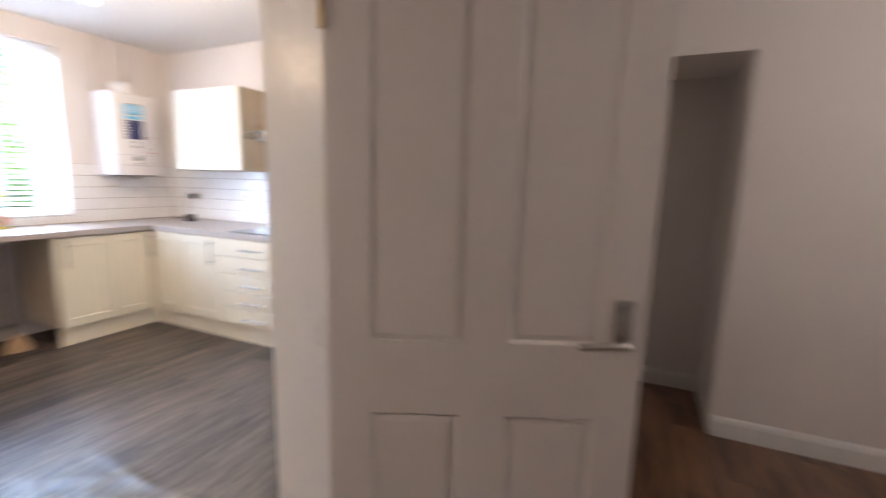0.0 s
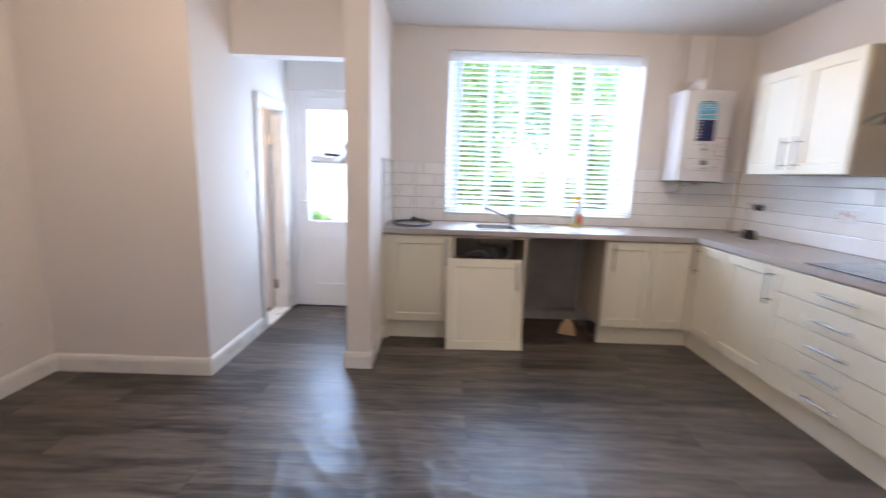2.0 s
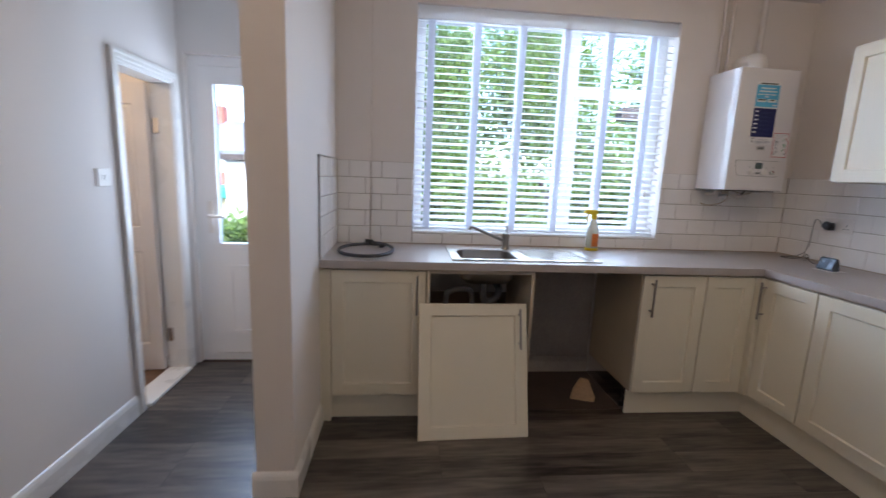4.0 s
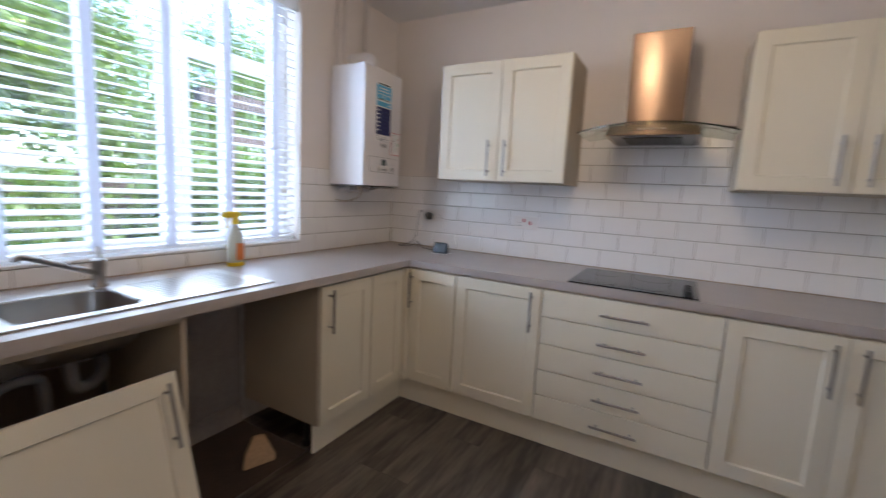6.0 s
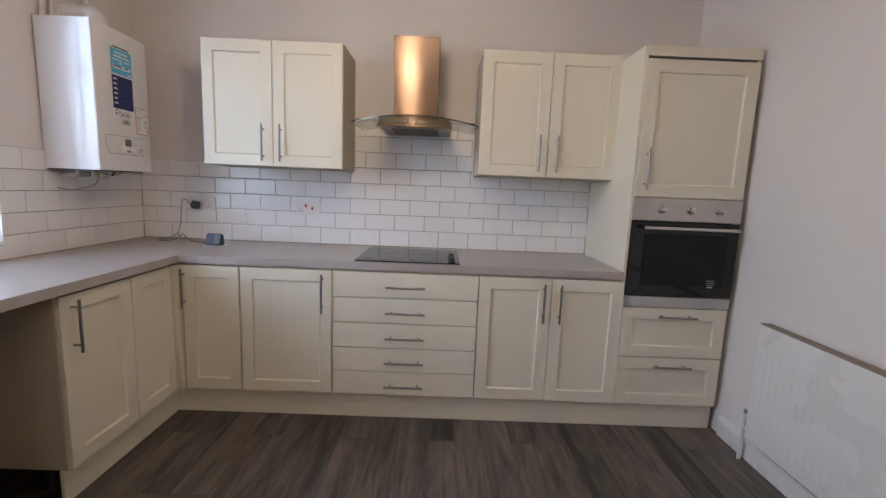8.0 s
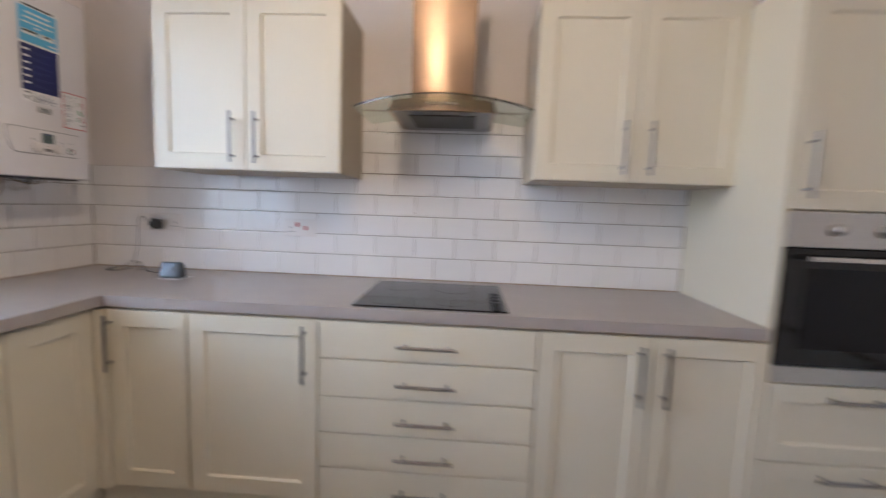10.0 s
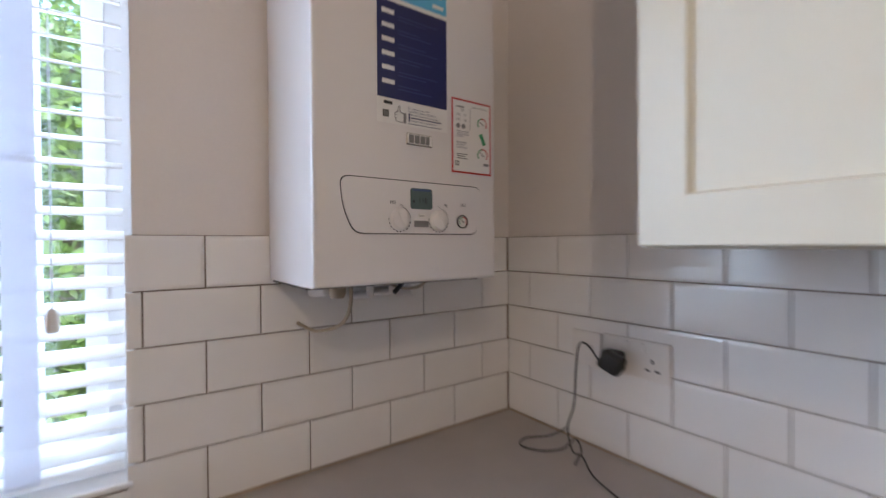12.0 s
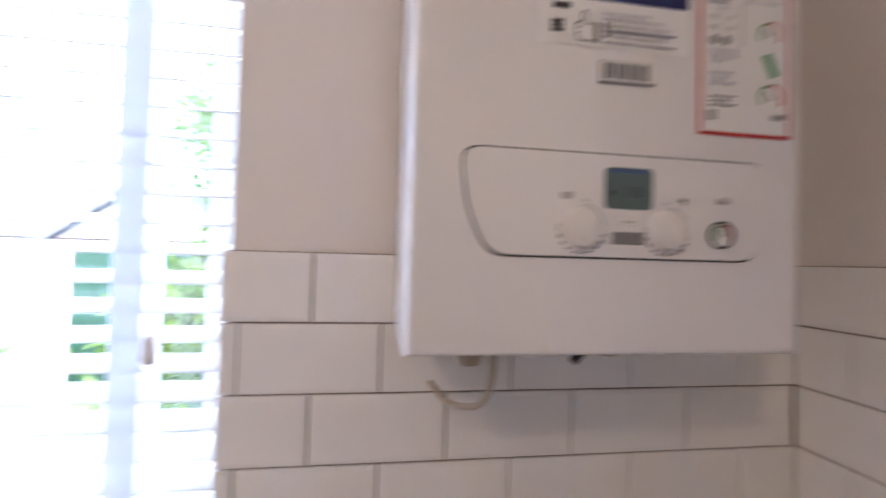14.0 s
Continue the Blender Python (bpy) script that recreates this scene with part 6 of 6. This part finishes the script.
for k in range(14):
    part("board", block(-10.83, -10.8, -4.6 + 0.14 * k, -4.47 + 0.14 * k, -0.3, 0.70 + 0.006 * (k % 2), 0.003), PALEWOOD, store)
part("body", block(-11.8, -10.84, -4.6, -2.64, -0.3, 0.70), PALEWOOD, store)
part("roof", block(-11.9, -10.7, -4.7, -2.54, 0.71, 0.95, 0.02, 2), TEAL, store, "teal felt roof")
part("rail", block(-10.78, -10.72, -4.7, -2.54, 0.30, 0.40, 0.004), UPVC, store, "white rail")
structure("wall_garden", block(-15.2, -15.0, -12, -2.5, -0.3, 1.22, 0.01), BRICK, "red brick garden wall", "wall")


def house(x, y0, y1, h, label, wallmat, rise=2.0, floors=2, stack=0.5):
    hs = thing("terraced_house", (x - 3, (y0 + y1) / 2, -0.3), label, "house", "houses beyond the gardens")
    wins = []
    k = y0 + 0.9
    while k + 1.1 < y1:
        wins += [(k, k + 1.0, 0.7 + 2.6 * f, 1.8 + 2.6 * f) for f in range(floors)]
        k += 2.4
    us = {y0, y1} | {w[i] for w in wins for i in (0, 1)}
    zs = {-0.3, h} | {w[i] for w in wins for i in (2, 3)}
    bm = slab(bmesh.new(), us, zs, lambda u, v: not any(w[0] < u < w[1] and w[2] < v < w[3] for w in wins), x - 0.3, x, lambda u, v, w: (w, u, v))
    box(bm, x - 6, x - 0.3, y0, y0 + 0.3, -0.3, h), box(bm, x - 6, x - 0.3, y1 - 0.3, y1, -0.3, h), box(bm, x - 6.3, x - 6, y0, y1, -0.3, h)
    for y in (y0, y1 - 0.3):
        G = [[bm.verts.new((px, yy, pz)) for px, pz in ((x, h - 0.2), (x - 3.1, h + rise - 0.17), (x - 6.3, h - 0.2))] for yy in (y, y + 0.3)]
        bm.faces.new(G[0]), bm.faces.new(G[1][::-1])
        for k in range(3):
            bm.faces.new((G[0][k], G[0][(k + 1) % 3], G[1][(k + 1) % 3], G[1][k]))
    part("wall", bm, wallmat, hs)
    for w in wins:
        win = part("window", slab(bmesh.new(), {w[0], w[0] + 0.08, (w[0] + w[1]) / 2 - 0.03, (w[0] + w[1]) / 2 + 0.03, w[1] - 0.08, w[1]}, {w[2], w[2] + 0.08, w[3] - 0.08, w[3]}, lambda u, v: not (w[2] + 0.08 < v < w[3] - 0.08 and (w[0] + 0.08 < u < (w[0] + w[1]) / 2 - 0.03 or (w[0] + w[1]) / 2 + 0.03 < u < w[1] - 0.08)), x - 0.14, x - 0.08, lambda u, v, q: (q, u, v)), UPVC, hs)
        part("pane", block(x - 0.13, x - 0.115, w[0] + 0.05, w[1] - 0.05, w[2] + 0.05, w[3] - 0.05), DARKPANE, win)
    bm = bmesh.new()
    prof = [(x + 0.35, h - 0.1), (x - 3.1, h + rise), (x - 6.6, h - 0.1), (x - 6.6, h - 0.25), (x - 3.1, h + rise - 0.15), (x + 0.35, h - 0.25)]
    E = [[bm.verts.new((px, y, pz)) for px, pz in prof] for y in (y0 - 0.1, y1 + 0.1)]
    for k in range(6):
        bm.faces.new((E[0][k], E[0][(k + 1) % 6], E[1][(k + 1) % 6], E[1][k]))
    bm.faces.new(E[0]), bm.faces.new(E[1][::-1])
    roof = part("roof", bm, SLATE, hs, "grey slate roof")
    ch = part("chimney", block(x - 3.5, x - 2.7, y0 + stack, y0 + stack + 0.8, h + rise - 0.6, h + rise + 0.8), BRICK, roof, "red brick chimney")


house(-25, -16, -6.0, 2.35, "low white rendered house with a slate roof", RENDERWALL, 1.75, 1, 5.6)
house(-30, -5.4, 3.5, 4.7, "red brick terraced house with a slate roof", BRICK)


def tree(x, y, h, spread, count, seed, low=0.28):
    rng = np.random.default_rng(seed)
    t = thing("tree", (x, y, -0.3), "leafy green garden tree with an uneven crown", "tree", "garden trees")
    bm = bmesh.new()
    tips = []
    base = Vector((x, y, -0.35))
    trunk = [base, base + Vector((0.05, 0.08, h * 0.3)), base + Vector((-0.06, 0.02, h * 0.6)), base + Vector((0.03, -0.05, h * 0.85))]
    pts = smooth_path(trunk, 4)
    for a, b, r0 in zip(pts, pts[1:], np.linspace(0.13, 0.04, len(pts))):
        tube(bm, [a, b], float(r0), 8)
    for k in range(15):
        s = trunk[1].lerp(trunk[3], float(rng.random()))
        a = rng.random() * math.tau
        e = s + Vector((math.cos(a), math.sin(a), rng.uniform(-0.1, 0.6))) * spread * rng.uniform(0.5, 1.0)
        tube(bm, [s, (s + e) / 2 + Vector((0, 0, 0.1)), e], 0.025, 6)
        tips += [e, (s + e) / 2]
    part("trunk", bm, BARK, t, "", True)
    tips += [trunk[3] + Vector((0, 0, h * 0.1)), trunk[3]]
    clumps = []
    for p in tips:
        for _ in range(4):
            clumps.append((np.array(p) + rng.normal(0, spread * 0.22, 3), spread * rng.uniform(0.12, 0.3)))
    idx = rng.integers(0, len(clumps), count)
    cen = np.array([clumps[i][0] for i in idx]) + rng.normal(0, 1, (count, 3)) * np.array([clumps[i][1] for i in idx])[:, None]
    cen[:, 2] = np.maximum(cen[:, 2], h * low * rng.random(count) + 0.1)
    d1 = rng.normal(0, 1, (count, 3))
    d1 /= np.linalg.norm(d1, axis=1)[:, None]
    d2 = np.cross(d1, rng.normal(0, 1, (count, 3)))
    d2 /= np.linalg.norm(d2, axis=1)[:, None]
    s = rng.uniform(0.05, 0.1, (count, 1))
    v = np.stack([cen - d1 * s, cen + d2 * s * 0.45, cen + d1 * s, cen - d2 * s * 0.45], 1).reshape(-1, 3) - np.array((x, y, -0.3))
    me = bpy.data.meshes.new("crown")
    me.from_pydata(v.tolist(), [], np.arange(count * 4).reshape(-1, 4).tolist())
    me.materials.append(LEAF)
    crown = new("crown", me)
    crown.parent = t


tree(-11.0, 1.9, 5.6, 1.7, 16000, 1, 0.12)
tree(-11.6, 4.9, 5.8, 1.8, 16000, 2, 0.12)
tree(-12.0, 8.3, 5.4, 1.8, 14000, 3, 0.1)
tree(-8.0, 1.3, 1.7, 0.7, 5000, 6, 0.05)
tree(-7.9, 2.9, 1.5, 0.75, 5000, 7, 0.05)
tree(-7.9, 4.6, 1.6, 0.8, 5000, 8, 0.05)
tree(-7.8, 6.2, 1.7, 0.8, 5000, 10, 0.05)
tree(-8.6, -1.6, 0.7, 0.4, 2500, 9, 0.05)
tree(-14.5, 0.4, 5.0, 1.7, 8000, 4)
tree(-14.0, 14.0, 5.0, 2.0, 7000, 5)

# ---- tiles and boards, piece by piece ----
TP, TH, TZ = 0.2022, 0.1033, 1.4405
TILES = {}


def tile_mesh(w, h):
    key = (round(w, 3), round(h, 3))
    if key not in TILES:
        bm = bmesh.new()
        box(bm, -w / 2 + 0.0013, w / 2 - 0.0013, -0.0065, 0, -h / 2 + 0.0013, h / 2 - 0.0013)
        bm.faces.ensure_lookup_table()
        front = min(bm.faces, key=lambda f: f.calc_center_median().y)
        bmesh.ops.inset_region(bm, faces=[front], thickness=0.0009)
        bmesh.ops.translate(bm, verts=front.verts, vec=(0, -0.0009, 0))
        bmesh.ops.inset_region(bm, faces=[front], thickness=min(0.009, w * 0.3, h * 0.3))
        bmesh.ops.translate(bm, verts=front.verts, vec=(0, -0.0011, 0))
        me = bpy.data.meshes.new("tile")
        bm.to_mesh(me)
        bm.free()
        me.materials.append(TILE)
        TILES[key] = me
    return TILES[key]


def lay(parent, m, u0, u1, z0, z1, phase):
    """Brick-bond tiles on a plane: m maps (u, 0, z) to the wall face, fronts in its -y."""
    zt = TZ + 3 * TH
    row = 0
    while zt > z0 + 0.01:
        zb = zt - TH
        if zb - z0 < 0.02:
            zb = z0
        a, b = max(zb, z0), min(zt, z1)
        if b - a > 0.012:
            off = phase + (TP / 2 if row % 2 else 0)
            k = math.floor((u0 - off) / TP)
            while off + k * TP < u1:
                p, q = max(u0, off + k * TP), min(u1, off + (k + 1) * TP)
                if q - p > 0.012:
                    ob = new("tile", tile_mesh(q - p, b - a))
                    ob.parent = parent
                    ob.matrix_local = m @ pose((p + q) / 2, 0, (a + b) / 2)
                k += 1
        zt = zb
        row += 1


def grout(name, x0, x1, y0, y1, z0, z1):
    return structure(name, block(x0, x1, y0, y1, z0, z1), GROUT, "taupe grout bed between the wall tiles", "wall tiles")


ZB = CT + 0.001
g = 0.006
gr = grout("wall_tiles_hob", XW, TX0, YH - g + 0.0005, YH - 0.0003, ZB, TZ)
lay(gr, pose(0, YH - 0.002, 0), XW + 0.008, TX0, ZB, TZ, -3.718)
gr = grout("wall_tiles_hood", -2.374, -1.58, YH - g + 0.0005, YH - 0.0003, TZ + 0.0005, 1.76)
lay(gr, pose(0, YH - 0.002, 0), -2.374, -1.58, TZ + 0.001, 1.76, -3.718)
ME = pose(XW + 0.002, 0, 0, 0, 0, 90)
gr = grout("wall_tiles_window_right", XW + 0.0003, XW + g - 0.0005, WIN[1], YH - 0.008, ZB, TZ)
lay(gr, ME, WIN[1] - 0.012, YH - 0.008, ZB, TZ, 2.789)
gr = grout("wall_tiles_window_below", XW + 0.0003, XW + g - 0.0005, WIN[0], WIN[1], ZB, WIN[2] - 0.001)
lay(gr, ME, WIN[0], WIN[1], ZB, WIN[2] - 0.001, 2.789)
gr = grout("wall_tiles_window_left", XW + 0.0003, XW + g - 0.0005, 0.80, WIN[0], ZB, TZ)
lay(gr, ME, 0.80, WIN[0], ZB, TZ, 2.789)
gr = grout("wall_tiles_boxing", XW + 0.0353, XW + 0.035 + g - 0.0005, NIB1 + 0.008, 0.80, ZB, TZ)
lay(gr, pose(XW + 0.037, 0, 0, 0, 0, 90), NIB1 + 0.008, 0.80, ZB, TZ, 2.789)
gr = grout("wall_tiles_nib", XW + 0.035, -3.2, NIB1 + 0.0003, NIB1 + g - 0.0005, ZB, TZ)
lay(gr, pose(0, NIB1 + 0.002, 0, 0, 0, 180), 3.2, -XW - 0.045, ZB, TZ, 3.25)

SEALANT = material("stained_sealant", (0.36, 0.29, 0.22), 0.55, var=0.3, scale=9, bump=0.1)
structure("trim_sealant_hob", tube(bmesh.new(), [(XW + 0.012, YH - 0.012, CT + 0.001), (TX0 - 0.002, YH - 0.012, CT + 0.001)], 0.0045, 8), SEALANT, "stained sealant bead along the worktop", "trim")
structure("trim_sealant_window", tube(bmesh.new(), [(XW + 0.012, NIB1 + 0.05, CT + 0.001), (XW + 0.012, YH - 0.012, CT + 0.001)], 0.0045, 8), SEALANT, "stained sealant bead along the worktop", "trim")
structure("trim_tile_edge", block(-3.206, -3.1985, NIB1 + 0.0003, NIB1 + 0.0105, ZB, TZ + 0.004, 0.001), HANDLE, "slim grey metal tile edging on the nib wall", "trim")
structure("trim_tile_top", block(XW + 0.04, -3.206, NIB1 + 0.0003, NIB1 + 0.0105, TZ + 0.0005, TZ + 0.006, 0.001), HANDLE, "slim grey metal tile edging along the top", "trim")
LM_BOARD = {}
row = 0
xx = XE + 0.065
while xx < HX1:
    w = min(0.19, HX1 - xx)
    y = HY0 - (row * 0.43) % 1.2
    while y < HY1 + 0.55:
        a, b = max(y, HY0), min(y + 1.2, HY1 + 0.55)
        if b - a > 0.05:
            key = (round(w, 3), round(b - a, 3))
            if key not in LM_BOARD:
                bm = block(-w / 2 + 0.0006, w / 2 - 0.0006, -(b - a) / 2 + 0.0006, (b - a) / 2 - 0.0006, -0.007, 0, 0.0012)
                me = bpy.data.meshes.new("board")
                bm.to_mesh(me)
                bm.free()
                me.materials.append(LAMINATE)
                LM_BOARD[key] = me
            ob = new("board", LM_BOARD[key])
            ob.parent = floor_hall
            ob.location = (xx + w / 2, (a + b) / 2, 0.0)
        y += 1.2
    xx += 0.19
    row += 1
structure("trim_threshold_strip", block(XE + 0.04, XE + 0.08, DOOR[0] + 0.022, DOOR[1] - 0.022, 0.0005, 0.006, 0.002), CHROME, "aluminium threshold strip in the hall doorway", "trim")
